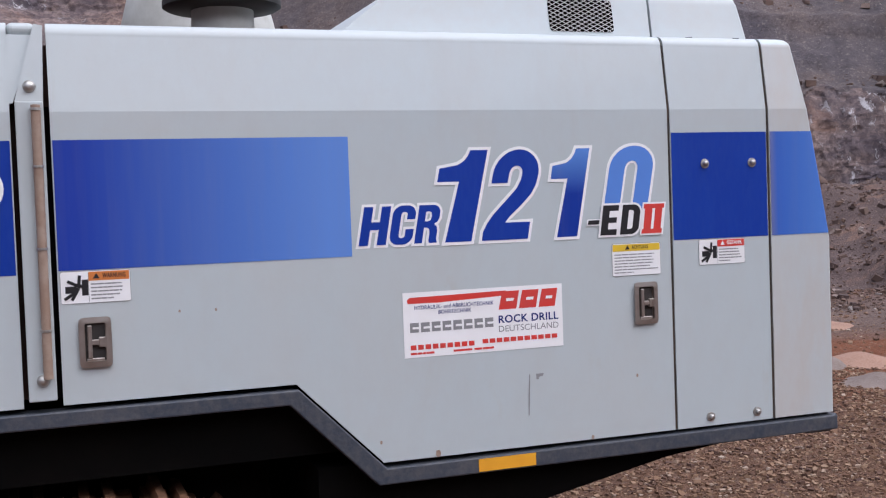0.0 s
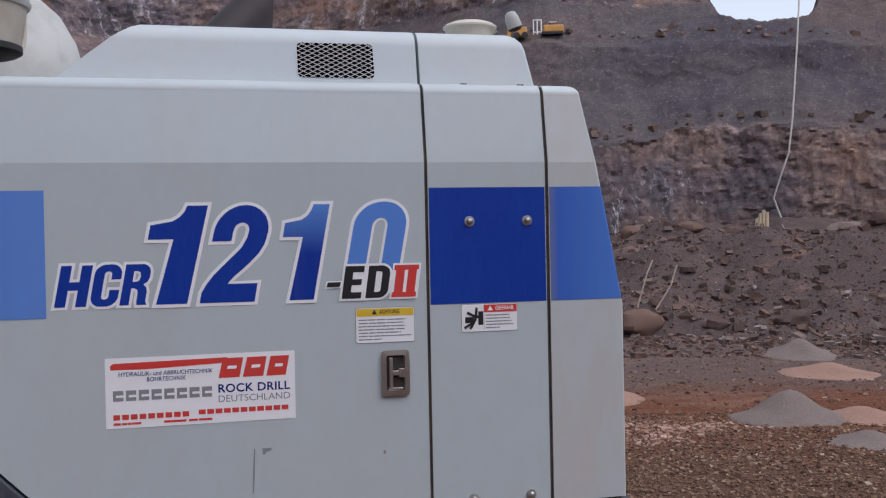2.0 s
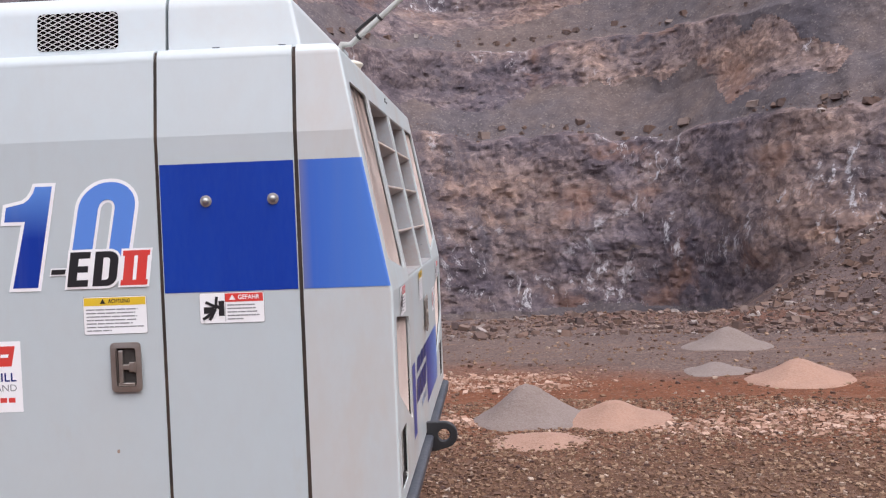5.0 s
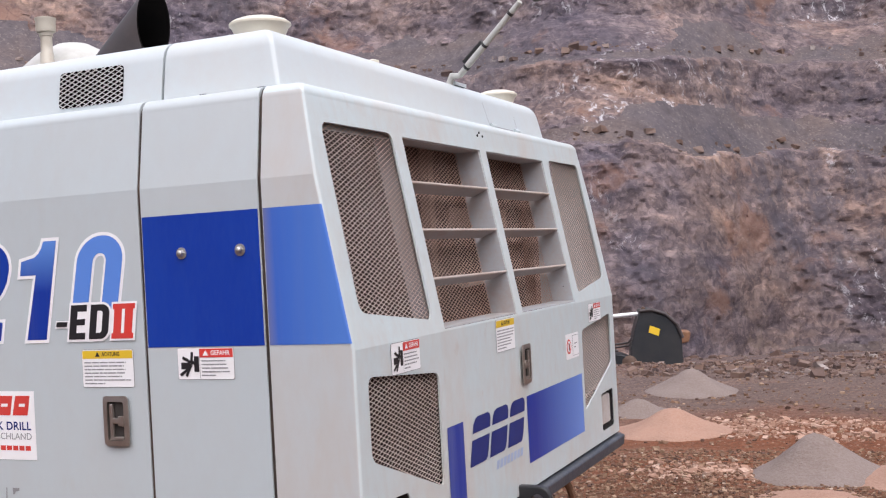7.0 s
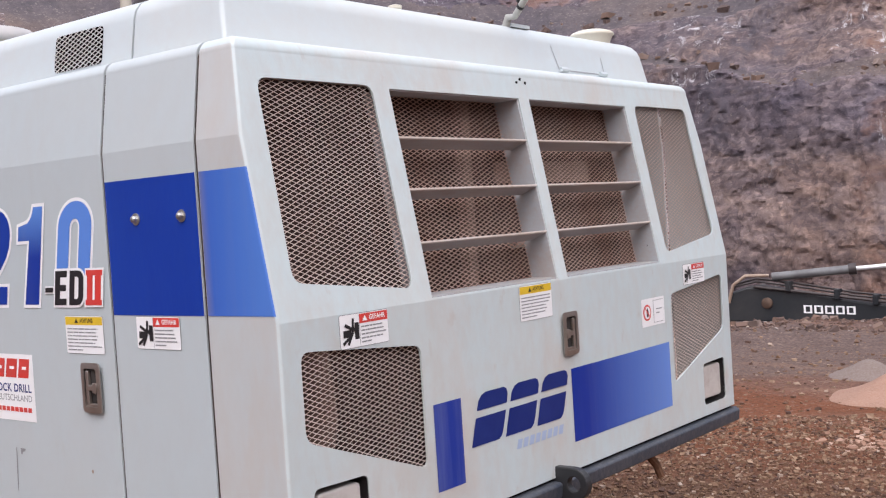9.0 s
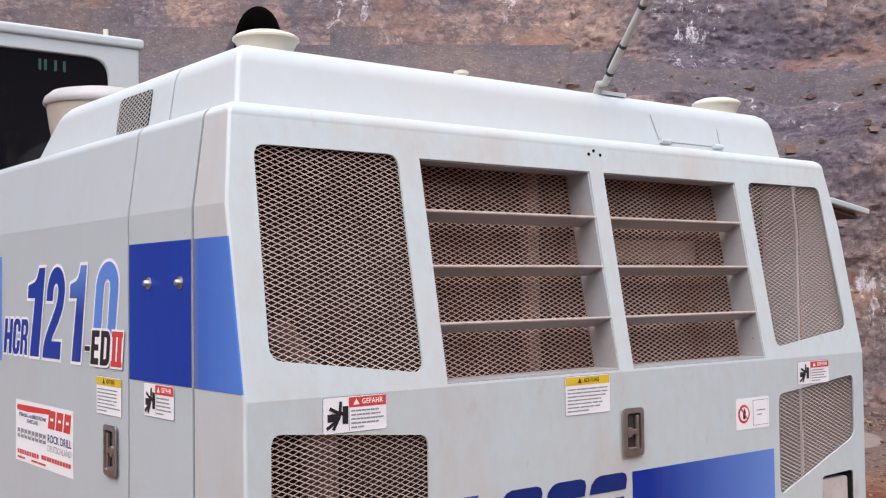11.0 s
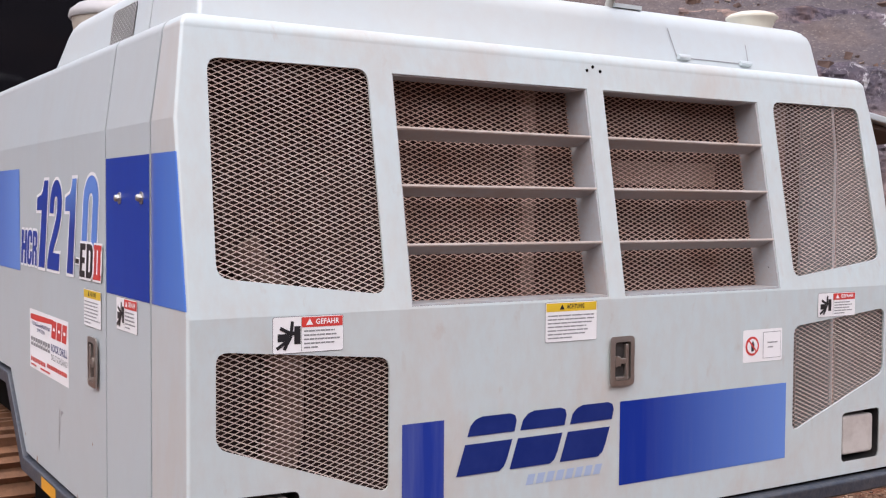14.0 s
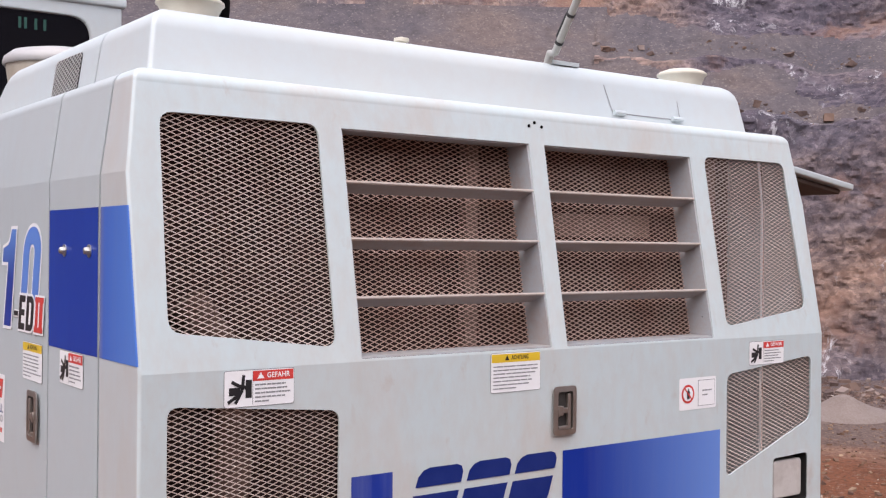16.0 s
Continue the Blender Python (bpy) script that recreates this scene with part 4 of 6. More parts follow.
# heavy condensed letters one unit high: (width, outline, opening)
GLYPH = {
    "H": (0.60, [(0, 0), (0.205, 0), (0.205, 0.40), (0.395, 0.40), (0.395, 0), (0.60, 0), (0.60, 1), (0.395, 1), (0.395, 0.60), (0.205, 0.60), (0.205, 1), (0, 1)], None),
    "C": (0.56, [(0.56, 0.64), (0.56, 0.76)] + arc(0.34, 0.76, 0.22, 0.24, 0, 90)[1:] + arc(0.22, 0.76, 0.22, 0.24, 90, 180) + arc(0.22, 0.24, 0.22, 0.24, 180, 270) + arc(0.34, 0.24, 0.22, 0.24, 270, 360)
          + [(0.56, 0.39), (0.36, 0.39)] + arc(0.285, 0.235, 0.075, 0.07, 0, -180) + arc(0.285, 0.765, 0.075, 0.07, 180, 0) + [(0.36, 0.64)], None),
    "R": (0.60, [(0, 0), (0.205, 0), (0.205, 0.41), (0.27, 0.41), (0.345, 0.37), (0.365, 0.28), (0.365, 0.08), (0.385, 0), (0.60, 0), (0.565, 0.10), (0.565, 0.33), (0.535, 0.43), (0.46, 0.50), (0.54, 0.56)]
          + [(0.58, 0.66), (0.58, 0.78)] + arc(0.38, 0.78, 0.20, 0.22, 0, 90)[1:] + [(0, 1)], [(0.205, 0.57), (0.29, 0.57), (0.35, 0.60), (0.375, 0.70), (0.35, 0.80), (0.29, 0.83), (0.205, 0.83)]),
    "2": (0.58, [(0, 0), (0.56, 0), (0.56, 0.19), (0.25, 0.19), (0.30, 0.26), (0.42, 0.38), (0.52, 0.50), (0.565, 0.60), (0.58, 0.72)] + arc(0.30, 0.72, 0.28, 0.28, 0, 180, 16)[1:]
          + [(0.018, 0.63), (0.215, 0.63), (0.218, 0.72)] + arc(0.30, 0.735, 0.08, 0.085, 180, 0) + [(0.372, 0.66), (0.33, 0.56), (0.21, 0.42), (0.09, 0.28), (0.03, 0.18), (0, 0.10)], None),
    "0": (0.58, bow(0, 0, 0.58, 1, 0.28, 0.25), bow(0.205, 0.17, 0.375, 0.83, 0.08, 0.09)),
    "E": (0.50, [(0, 0), (0.48, 0), (0.48, 0.19), (0.21, 0.19), (0.21, 0.41), (0.45, 0.41), (0.45, 0.59), (0.21, 0.59), (0.21, 0.81), (0.48, 0.81), (0.48, 1), (0, 1)], None),
    "D": (0.58, [(0, 0)] + arc(0.34, 0.26, 0.24, 0.26, -90, 0) + arc(0.34, 0.74, 0.24, 0.26, 0, 90) + [(0, 1)], [(0.21, 0.18)] + arc(0.30, 0.26, 0.075, 0.08, -90, 0) + arc(0.30, 0.74, 0.075, 0.08, 0, 90) + [(0.21, 0.82)]),
}


def letter(pr, glyph, u0, v0, u1, v1, lean, m, layer, edge, edge_layer):
    """A leaning letter in a box, on a white edge."""
    wide, outline, opening = GLYPH[glyph]
    h = v1 - v0
    k = (u1 - u0 - lean * h) / wide

    def put(loop):
        return [(u0 + a * k + lean * b * h, v0 + b * h) for a, b in loop]

    outer, inner = put(outline), put(opening) if opening else None
    if edge:
        pr.shape(spread(outer, edge), spread(inner, -edge * 0.8) if inner else None, WHITE, edge_layer)
    pr.shape(outer, inner, m, layer)


name_plate = Print(on_side)
for word, u0, v0, u1, v1, ink_, edge in (("H", 0.798, 1.410, 0.892, 1.512, NAVY, 0.007), ("C", 0.880, 1.409, 0.965, 1.513, NAVY, 0.007), ("R", 0.952, 1.410, 1.036, 1.512, NAVY, 0.007),
                                         ("2", 1.148, 1.409, 1.338, 1.657, NAVY, 0.0085), ("0", 1.512, 1.409, 1.702, 1.662, SKYBLUE, 0.0085)):
    letter(name_plate, word, u0, v0, u1, v1, 0.19, ink_, 1.6, edge, {"C": 0.4, "R": 0.8}.get(word, 0))
for u0, u1, ink_ in ((1.024, 1.174, NAVY), (1.362, 1.486, ONE_FADE)):
    numeral = one_outline(u0, 1.409, u1, 1.657)
    name_plate.poly(spread(numeral, 0.0085), WHITE, 1.2)
    name_plate.poly(numeral, ink_, 2.0)
name_plate.poly([(1.469, 1.436), (1.512, 1.436), (1.516, 1.455), (1.473, 1.455)], WHITE, 2.4)
name_plate.poly([(1.473, 1.440), (1.508, 1.440), (1.511, 1.452), (1.476, 1.452)], INKBLACK, 4.4)
for word, u0, u1 in (("E", 1.512, 1.578), ("D", 1.575, 1.647)):
    letter(name_plate, word, u0, 1.408, u1, 1.493, 0.15, INKBLACK, 4.4, 0.006, {"E": 2.8, "D": 3.2}[word])
name_plate.poly([(1.530, 1.420), (1.640, 1.420), (1.648, 1.482), (1.538, 1.482)], WHITE, 3.6)
two = [(1.645, 1.408), (1.712, 1.408), (1.714, 1.421), (1.709, 1.421), (1.717, 1.480), (1.722, 1.480), (1.724, 1.493), (1.657, 1.493), (1.655, 1.480), (1.660, 1.480), (1.652, 1.421), (1.647, 1.421)]
name_plate.poly(spread([two[0], two[1], two[6], two[7]], 0.005), WHITE, 4.0)
name_plate.poly(two, RED, 5.0)
name_plate.poly([(1.676, 1.421), (1.685, 1.421), (1.693, 1.480), (1.684, 1.480)], WHITE, 5.6)
name_plate.done("model_lettering", door, "large blue white-edged model number lettering")


def crush_sign(pr, u, v, s):
    """The pictogram: a bent black shape caught against a plate, in black."""
    def bar(a, b, c, d, half=0.055, layer=2.0):
        du, dv = (c - a), (d - b)
        k = half / math.hypot(du, dv)
        pr.poly([(u + (a - dv * k) * s, v + (b + du * k) * s), (u + (a + dv * k) * s, v + (b - du * k) * s), (u + (c + dv * k) * s, v + (d - du * k) * s), (u + (c - dv * k) * s, v + (d + du * k) * s)], INKBLACK, layer)

    pr.rect(u + 0.70 * s, v + 0.22 * s, u + 0.92 * s, v + 0.80 * s, INKBLACK, 2)
    pr.rect(u + 0.12 * s, v + 0.32 * s, u + 0.52 * s, v + 0.57 * s, INKBLACK, 2.5)
    for k, q in enumerate(((0.63, 0.96, 0.58, 0.48), (0.58, 0.48, 0.34, 0.06), (0.20, 0.76, 0.60, 0.56), (0.08, 0.10, 0.50, 0.36), (0.58, 0.62, 0.76, 0.52))):
        bar(*q, layer=2.9 + 0.3 * k)


def danger_label(place, u0, v0, u1, v1, parent, head=RED, word="GEFAHR", seed=3):
    pr = Print(place)
    w, h = u1 - u0, v1 - v0
    pr.poly(rounded([(u0, v0), (u1, v0), (u1, v1), (u0, v1)], 0.006, 3), INKGREY, 0)
    k = 0.0012
    pr.poly(rounded([(u0 + k, v0 + k), (u1 - k, v0 + k), (u1 - k, v1 - k), (u0 + k, v1 - k)], 0.005, 3), WHITE, 1)
    pr.rect(u0 + 0.40 * w, v1 - 0.31 * h, u1 - 0.003, v1 - 0.003, head, 2)
    pr.poly([(u0 + 0.46 * w, v1 - 0.25 * h), (u0 + 0.56 * w, v1 - 0.25 * h), (u0 + 0.51 * w, v1 - 0.08 * h)], WHITE if head is RED else INKBLACK, 3)
    pr.text(word, u0 + 0.60 * w, v1 - 0.24 * h, u1 - 0.07 * w, v1 - 0.09 * h, WHITE if head is RED else INKBLACK, 3, bold=0.02)
    pr.rect(u0 + 0.395 * w, v0 + 0.004, u0 + 0.402 * w, v1 - 0.004, INKGREY, 2)
    crush_sign(pr, u0 + 0.02 * w, v0 + 0.06 * h, 0.84 * h)
    pr.lines(u0 + 0.43 * w, v0 + 0.08 * h, u1 - 0.05 * w, v1 - 0.36 * h, 5, INKGREY, 2, seed, 0.38)
    return pr.done("warning_label", parent, "white and red danger label with pictogram" if head is RED else "white and orange warning label with pictogram")


def caution_label(place, u0, v0, u1, v1, parent, seed=5):
    pr = Print(place)
    w, h = u1 - u0, v1 - v0
    pr.poly(rounded([(u0, v0), (u1, v0), (u1, v1), (u0, v1)], 0.006, 3), INKGREY, 0)
    k = 0.0012
    pr.poly(rounded([(u0 + k, v0 + k), (u1 - k, v0 + k), (u1 - k, v1 - k), (u0 + k, v1 - k)], 0.005, 3), WHITE, 1)
    pr.rect(u0 + 0.003, v1 - 0.24 * h, u1 - 0.003, v1 - 0.003, YELLOW, 2)
    pr.poly([(u0 + 0.27 * w, v1 - 0.19 * h), (u0 + 0.36 * w, v1 - 0.19 * h), (u0 + 0.315 * w, v1 - 0.06 * h)], INKBLACK, 3)
    pr.text("ACHTUNG", u0 + 0.40 * w, v1 - 0.18 * h, u1 - 0.26 * w, v1 - 0.07 * h, INKBLACK, 3, bold=0.02)
    pr.lines(u0 + 0.05 * w, v0 + 0.06 * h, u1 - 0.05 * w, v1 - 0.30 * h, 7, INKGREY, 2, seed, 0.36)
    return pr.done("caution_label", parent, "white and yellow caution label")


caution_label(on_side, 1.548, 1.288, 1.708, 1.382, door, 5)
danger_label(on_side, 1.838, 1.306, 1.999, 1.382, panel, seed=7)
danger_label(on_side, 0.052, 1.303, 0.216, 1.382, door, ORANGE, "WARNUNG", 9)
danger_label(on_rear, 2.968, 1.290, 3.129, 1.366, rear, seed=11)
danger_label(on_rear, 4.618, 1.286, 4.780, 1.355, rear, seed=13)
caution_label(on_rear, 3.658, 1.272, 3.816, 1.368, rear, 15)
pr = Print(on_rear)
pr.poly(rounded([(4.322, 1.178), (4.474, 1.178), (4.474, 1.266), (4.322, 1.266)], 0.006, 3), WHITE, 0)
circle = [(4.357 + 0.026 * math.cos(a), 1.222 + 0.026 * math.sin(a)) for a in (2 * math.pi * k / 24 for k in range(24))]
pr.poly(circle, RED, 1)
pr.poly([(4.357 + (a - 4.357) * 0.76, 1.222 + (b - 1.222) * 0.76) for a, b in circle], WHITE, 2)
pr.poly([(4.352, 1.208), (4.362, 1.208), (4.364, 1.226), (4.358, 1.238), (4.351, 1.226)], INKBLACK, 3)
pr.poly([(4.340, 1.237), (4.343, 1.240), (4.374, 1.207), (4.371, 1.204)], RED, 4)
pr.rect(4.398, 1.186, 4.468, 1.258, INKGREY, 1).rect(4.3995, 1.1875, 4.4665, 1.2565, WHITE, 2)
pr.lines(4.415, 1.21, 4.455, 1.235, 2, INKGREY, 3, 2, 0.3)
pr.done("prohibition_label", rear, "white label with a red prohibition ring")

# dealer's sign: red mark, two readable lines, the rest as bars
pr = Print(on_side)
U0, U1, V0, V1 = 0.914, 1.386, 1.103, 1.279
pr.rect(U0, V0, U1, V1, WHITE)
pr.poly([(U0 + 0.014, V1 - 0.030), (U0 + 0.012, V1 - 0.020), (U0 + 0.020, V1 - 0.014), (U0 + 0.30, V1 - 0.010), (U0 + 0.29, V1 - 0.024), (U0 + 0.10, V1 - 0.031)], RED, 0.5)
for a, b in ((0.285, 0.340), (0.346, 0.400), (0.406, 0.458)):
    pr.poly([(U0 + a - 0.008, V1 - 0.062), (U0 + b - 0.010, V1 - 0.062), (U0 + b, V1 - 0.012), (U0 + a + 0.004, V1 - 0.012)], RED, 1)
    pr.poly([(U0 + a + 0.014, V1 - 0.040), (U0 + b - 0.018, V1 - 0.040), (U0 + b - 0.016, V1 - 0.032), (U0 + a + 0.016, V1 - 0.032)], WHITE, 2)
pr.text("HYDRAULIK- und ABBRUCHTECHNIK", U0 + 0.032, V1 - 0.047, U0 + 0.262, V1 - 0.036, INK, 1, bold=0.012, shear=0.1)
pr.text("BOHRTECHNIK", U0 + 0.100, V1 - 0.062, U0 + 0.196, V1 - 0.051, INK, 1, bold=0.012, shear=0.1)
pr.text("ROCK DRILL", U0 + 0.276, V1 - 0.100, U0 + 0.458, V1 - 0.078, INK, 1, bold=0.02)
pr.text("DEUTSCHLAND", U0 + 0.276, V1 - 0.124, U0 + 0.458, V1 - 0.107, INKGREY, 1)
for k in range(8):
    pr.rect(U0 + 0.018 + k * 0.031, V1 - 0.108, U0 + 0.043 + k * 0.031, V1 - 0.082, INKGREY, 1)
    pr.rect(U0 + 0.025 + k * 0.031, V1 - 0.099, U0 + 0.043 + k * 0.031, V1 - 0.093, WHITE, 2)
for k in range(9):
    pr.rect(U0 + 0.018 + 0.021 * k, V0 + 0.021, U0 + 0.034 + 0.021 * k, V0 + 0.034, RED, 1)
for k in range(11):
    pr.rect(U0 + 0.226 + 0.021 * k, V0 + 0.024, U0 + 0.243 + 0.021 * k, V0 + 0.036, RED, 1)
pr.lines(U0 + 0.018, V0 + 0.007, U0 + 0.13, V0 + 0.015, 1, RED, 1, 6, 0.7)
pr.lines(U0 + 0.14, V0 + 0.007, U0 + 0.455, V0 + 0.015, 1, RED, 1, 8, 0.7)
pr.done("dealer_sign", door, "white dealer sticker with red and navy print")

# scratches and small chips in the door's paint
pr = Print(on_side, 0.001)
pr.poly([(1.277, 1.030), (1.280, 1.030), (1.277, 0.960), (1.274, 0.915), (1.271, 0.915), (1.273, 0.965)], INKGREY)
pr.poly([(1.298, 1.030), (1.322, 1.030), (1.320, 1.023), (1.308, 1.021), (1.305, 1.014), (1.299, 1.014)], INKGREY)
pr.done("scratch", door, "dark scratches in the paint")
for u, v, r in ((0.84, 0.885, 0.004), (1.00, 0.838, 0.008), (1.47, 0.833, 0.005), (1.62, 0.998, 0.004), (0.33, 1.27, 0.003), (0.42, 1.268, 0.003)):
    pr = Print(on_side, 0.001)
    pr.poly([(u + r * math.cos(a), v + 1.4 * r * math.sin(a)) for a in (0.2, 1.1, 2.3, 3.4, 4.4, 5.5)], COPPER)
    pr.done("paint_chip", door, "brown chip in the paint")

# ---- prints on the rear ----
REAR_FADE = fade("rear_fading_film", (0.003, 0.028, 0.27), (0.13, 0.25, 0.63), 1, 3.98, 4.50)
DUSTY_NAVY = mat("dusty_navy_film", (0.006, 0.032, 0.28), 0.4, second=(0.10, 0.13, 0.33), scale=16, amount=0.75, stretch=(1, 1, 0.06))
Print(on_rear).rect(3.272, 0.905, 3.380, 1.117, DUSTY_NAVY).done("blue_block", rear, "narrow navy block, dusty")
Print(on_rear).rect(3.893, 0.904, 4.494, 1.113, REAR_FADE).done("blue_stripe", rear, "navy stripe fading to pale blue")
pr = Print(on_rear)
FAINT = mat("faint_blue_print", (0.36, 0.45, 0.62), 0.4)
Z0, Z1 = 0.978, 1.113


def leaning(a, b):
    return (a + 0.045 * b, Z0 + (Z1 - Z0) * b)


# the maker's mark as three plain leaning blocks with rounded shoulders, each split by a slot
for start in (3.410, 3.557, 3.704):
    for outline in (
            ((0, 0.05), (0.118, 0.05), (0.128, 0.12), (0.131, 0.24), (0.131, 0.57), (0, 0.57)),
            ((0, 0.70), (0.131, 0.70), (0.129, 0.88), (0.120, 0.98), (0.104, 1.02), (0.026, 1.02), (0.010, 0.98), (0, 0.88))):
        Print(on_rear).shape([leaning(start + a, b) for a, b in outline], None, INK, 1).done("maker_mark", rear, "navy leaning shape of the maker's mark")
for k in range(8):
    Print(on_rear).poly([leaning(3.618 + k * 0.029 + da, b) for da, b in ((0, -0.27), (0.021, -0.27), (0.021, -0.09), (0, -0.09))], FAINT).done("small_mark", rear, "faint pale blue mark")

# ---- hood ----
HOOD_Y0, HOOD_Z0, HOOD_Z1 = 2.886, 1.972, 2.142


def hood_shell(name, x0, x1, front_slope, label=""):
    """The raised hood: sides lean in, edges rolled, the forward end slopes down."""
    bm = bmesh.new()
    rows = [(0.0, 0.0), (0.72, 0.0)] + [(0.72 + 0.28 * math.sin(radians(a)), 0.040 * (1 - math.cos(radians(a)))) for a in (25, 50, 75, 90)]
    loops = []
    for s, inset in rows:
        z = HOOD_Z0 + (HOOD_Z1 - HOOD_Z0) * s
        y0 = HOOD_Y0 + 0.026 * s + inset
        xr = (2.102 - 0.034 * s - inset) if x1 > 2 else x1
        xf = (x0 + 0.215 * s + inset * 0.8) if front_slope else x0
        ring = []
        rr = 0.011
        ring.append((xf, y0, z))
        if x1 > 2:
            for k in range(5):
                a = radians(90 * k / 4)
                ring.append((xr - rr + rr * math.sin(a), y0 + rr - rr * math.cos(a), z))
        else:
            ring.append((xr, y0, z))
        full = ring + [(x, 2 * MID - y, zz) for x, y, zz in ring[::-1]]
        loops.append([bm.verts.new(p) for p in full])
    for a, b in zip(loops, loops[1:]):
        for k in range(len(a)):
            j = (k + 1) % len(a)
            bm.faces.new((a[k], a[j], b[j], b[k]))
    bm.faces.new(loops[-1])
    bmesh.ops.recalc_face_normals(bm, faces=bm.faces)
    return weighted(part(name, bm, LIGHT_PAINT, rig, label, smooth=32))


front_hood = hood_shell("hood", 0.782, 1.754, True, "raised light grey hood with sloping front")
rear_hood = hood_shell("rear_hood", 1.762, 2.10, False, "raised light grey rear hood section")


def on_hood(x, z, n=0.0):
    return (x, HOOD_Y0 + 0.026 * (z - HOOD_Z0) / (HOOD_Z1 - HOOD_Z0) - n, z)


VENT = rounded([(1.425, 2.002), (1.634, 2.002), (1.632, 2.098), (1.424, 2.098)], 0.014)
# black plate on the hood stands for the vent's shaded inside
part("vent_shade_plate", prism(VENT, lambda u, v, n: on_hood(u, v, n + 0.0015), 0.001), BLACK, front_hood)
part("vent_mesh", expanded_mesh(VENT, on_hood, 0.0255, 0.0125, 0.0019, 0.0012, n=0.002), mat("vent_metal", (0.60, 0.60, 0.60), 0.5, second=(0.46, 0.42, 0.39), scale=8), front_hood, "grey expanded metal vent")
for x in (1.885, 2.052):
    part("hinge", box((x - 0.009, HOOD_Y0 - 0.006, 1.986), (x + 0.009, HOOD_Y0 + 0.004, 1.992)), STEEL, rear_hood)


def on_hood_rear(y, z, n=0.0):
    return (2.102 - 0.034 * (z - HOOD_Z0) / (HOOD_Z1 - HOOD_Z0) + n, y, z)


pr = Print(on_hood_rear, 0.0015)
for a, b in (((4.255, 2.092), (4.278, 2.012)), ((4.278, 2.012), (4.562, 2.012)), ((4.562, 2.012), (4.560, 2.070))):
    d = Vector((b[0] - a[0], b[1] - a[1])).normalized() * 0.0014
    pr.poly([(a[0] - d.y, a[1] + d.x), (a[0] + d.y, a[1] - d.x), (b[0] + d.y, b[1] - d.x), (b[0] - d.y, b[1] + d.x)], INKGREY)
pr.done("hatch_seam", rear_hood, "seam of a small service hatch")
for y in (4.300, 4.545):
    part("hatch_hinge", tube([on_hood_rear(y - 0.022, 2.013, 0.006), on_hood_rear(y + 0.022, 2.013, 0.006)], 0.0075, 8), LIGHT_PAINT, rear_hood)


def dome(x, y, name="antenna_dome"):
    bm = lathe([(0.060, 0.0), (0.064, 0.014), (0.074, 0.034), (0.079, 0.037), (0.079, 0.042), (0.070, 0.049), (0.050, 0.056), (0.025, 0.060), (0.004, 0.061)], 36, Matrix.Translation((x, y, HOOD_Z1 - 0.003)))
    part(name, bm, CREAM, rig, "cream plastic receiver dome", smooth=50)


dome(1.955, 3.045)
dome(1.965, 4.715)
# a low breather cap between
part("breather", lathe([(0.012, 0), (0.012, 0.012), (0.02, 0.014), (0.02, 0.022), (0.006, 0.026)], 14, Matrix.Translation((1.98, 3.62, HOOD_Z1))), CREAM, rig, smooth=40)

# leaning camera arm
arm_base, arm_tip = Vector((2.040, 4.085, 2.138)), Vector((2.340, 3.964, 2.356))
bm = tube([arm_base + Vector((-0.01, 0, 0)), arm_base + Vector((0.005, -0.004, 0.03)), arm_base.lerp(arm_tip, 0.12), arm_base.lerp(arm_tip, 0.5), arm_tip], [0.0135, 0.012, 0.0105, 0.0105, 0.009], 12)
arm = part("camera_arm", bm, PALE, rig, "grey leaning tube with strapped cable", smooth=60)
for s in (0.23, 0.5, 0.87):
    part("strap", tube([arm_base.lerp(arm_tip, s - 0.012), arm_base.lerp(arm_tip, s + 0.012)], 0.0125, 12), RUBBER, arm)
part("cable", tube([arm_base.lerp(arm_tip, s) + Vector((-0.012, 0.004, 0.012 + 0.006 * math.sin(6 * s))) for s in (0.23, 0.3, 0.4, 0.5)], 0.006, 8), RUBBER, arm)
part("arm_foot", box((2.015, 4.085, 2.139), (2.052, 4.185, 2.150)), LIGHT_PAINT, arm)
head = Matrix.Translation(arm_tip + Vector((0.065, -0.015, 0.022))) @ Matrix.Rotation(radians(160), 4, "Y")
part("camera_head", lathe([(0.010, -0.048), (0.020, -0.042), (0.027, -0.022), (0.029, 0.012), (0.028, 0.016)], 28, head), PALE, arm, "round camera housing", smooth=40)
part("camera_lens", lathe([(0.028, 0.014), (0.027, 0.020), (0.022, 0.026), (0.008, 0.029), (0.002, 0.030)], 28, head), RUBBER, arm)

# exhaust with its upright mouth towards the rear
axis = Vector((math.sin(radians(44)), 0.10, math.cos(radians(44)))).normalized()
sx = axis.cross(Vector((0, 1, 0))).normalized()
sy = axis.cross(sx).normalized()
bm = bmesh.new()
PR, MOUTH = 0.078, 1.405
base = Vector((MOUTH, 3.328, 2.305)) - axis * 0.42
lo, hi, inn, deep = [], [], [], []
for k in range(32):
    a = 2 * math.pi * k / 32
    for rad, top, bot in ((PR, hi, lo), (PR - 0.006, inn, deep)):
        o = base + rad * (math.cos(a) * sx + math.sin(a) * sy)
        t = (MOUTH - o.x) / (axis.x)
        top.append(bm.verts.new(o + axis * t))
        bot.append(bm.verts.new(o - axis * 0.02))
for k in range(32):
    j = (k + 1) % 32
    bm.faces.new((lo[k], lo[j], hi[j], hi[k]))
    bm.faces.new((hi[k], hi[j], inn[j], inn[k])).material_index = 1
    bm.faces.new((inn[k], inn[j], deep[j], deep[k])).material_index = 1
bm.faces.new(deep[::-1]).material_index = 1
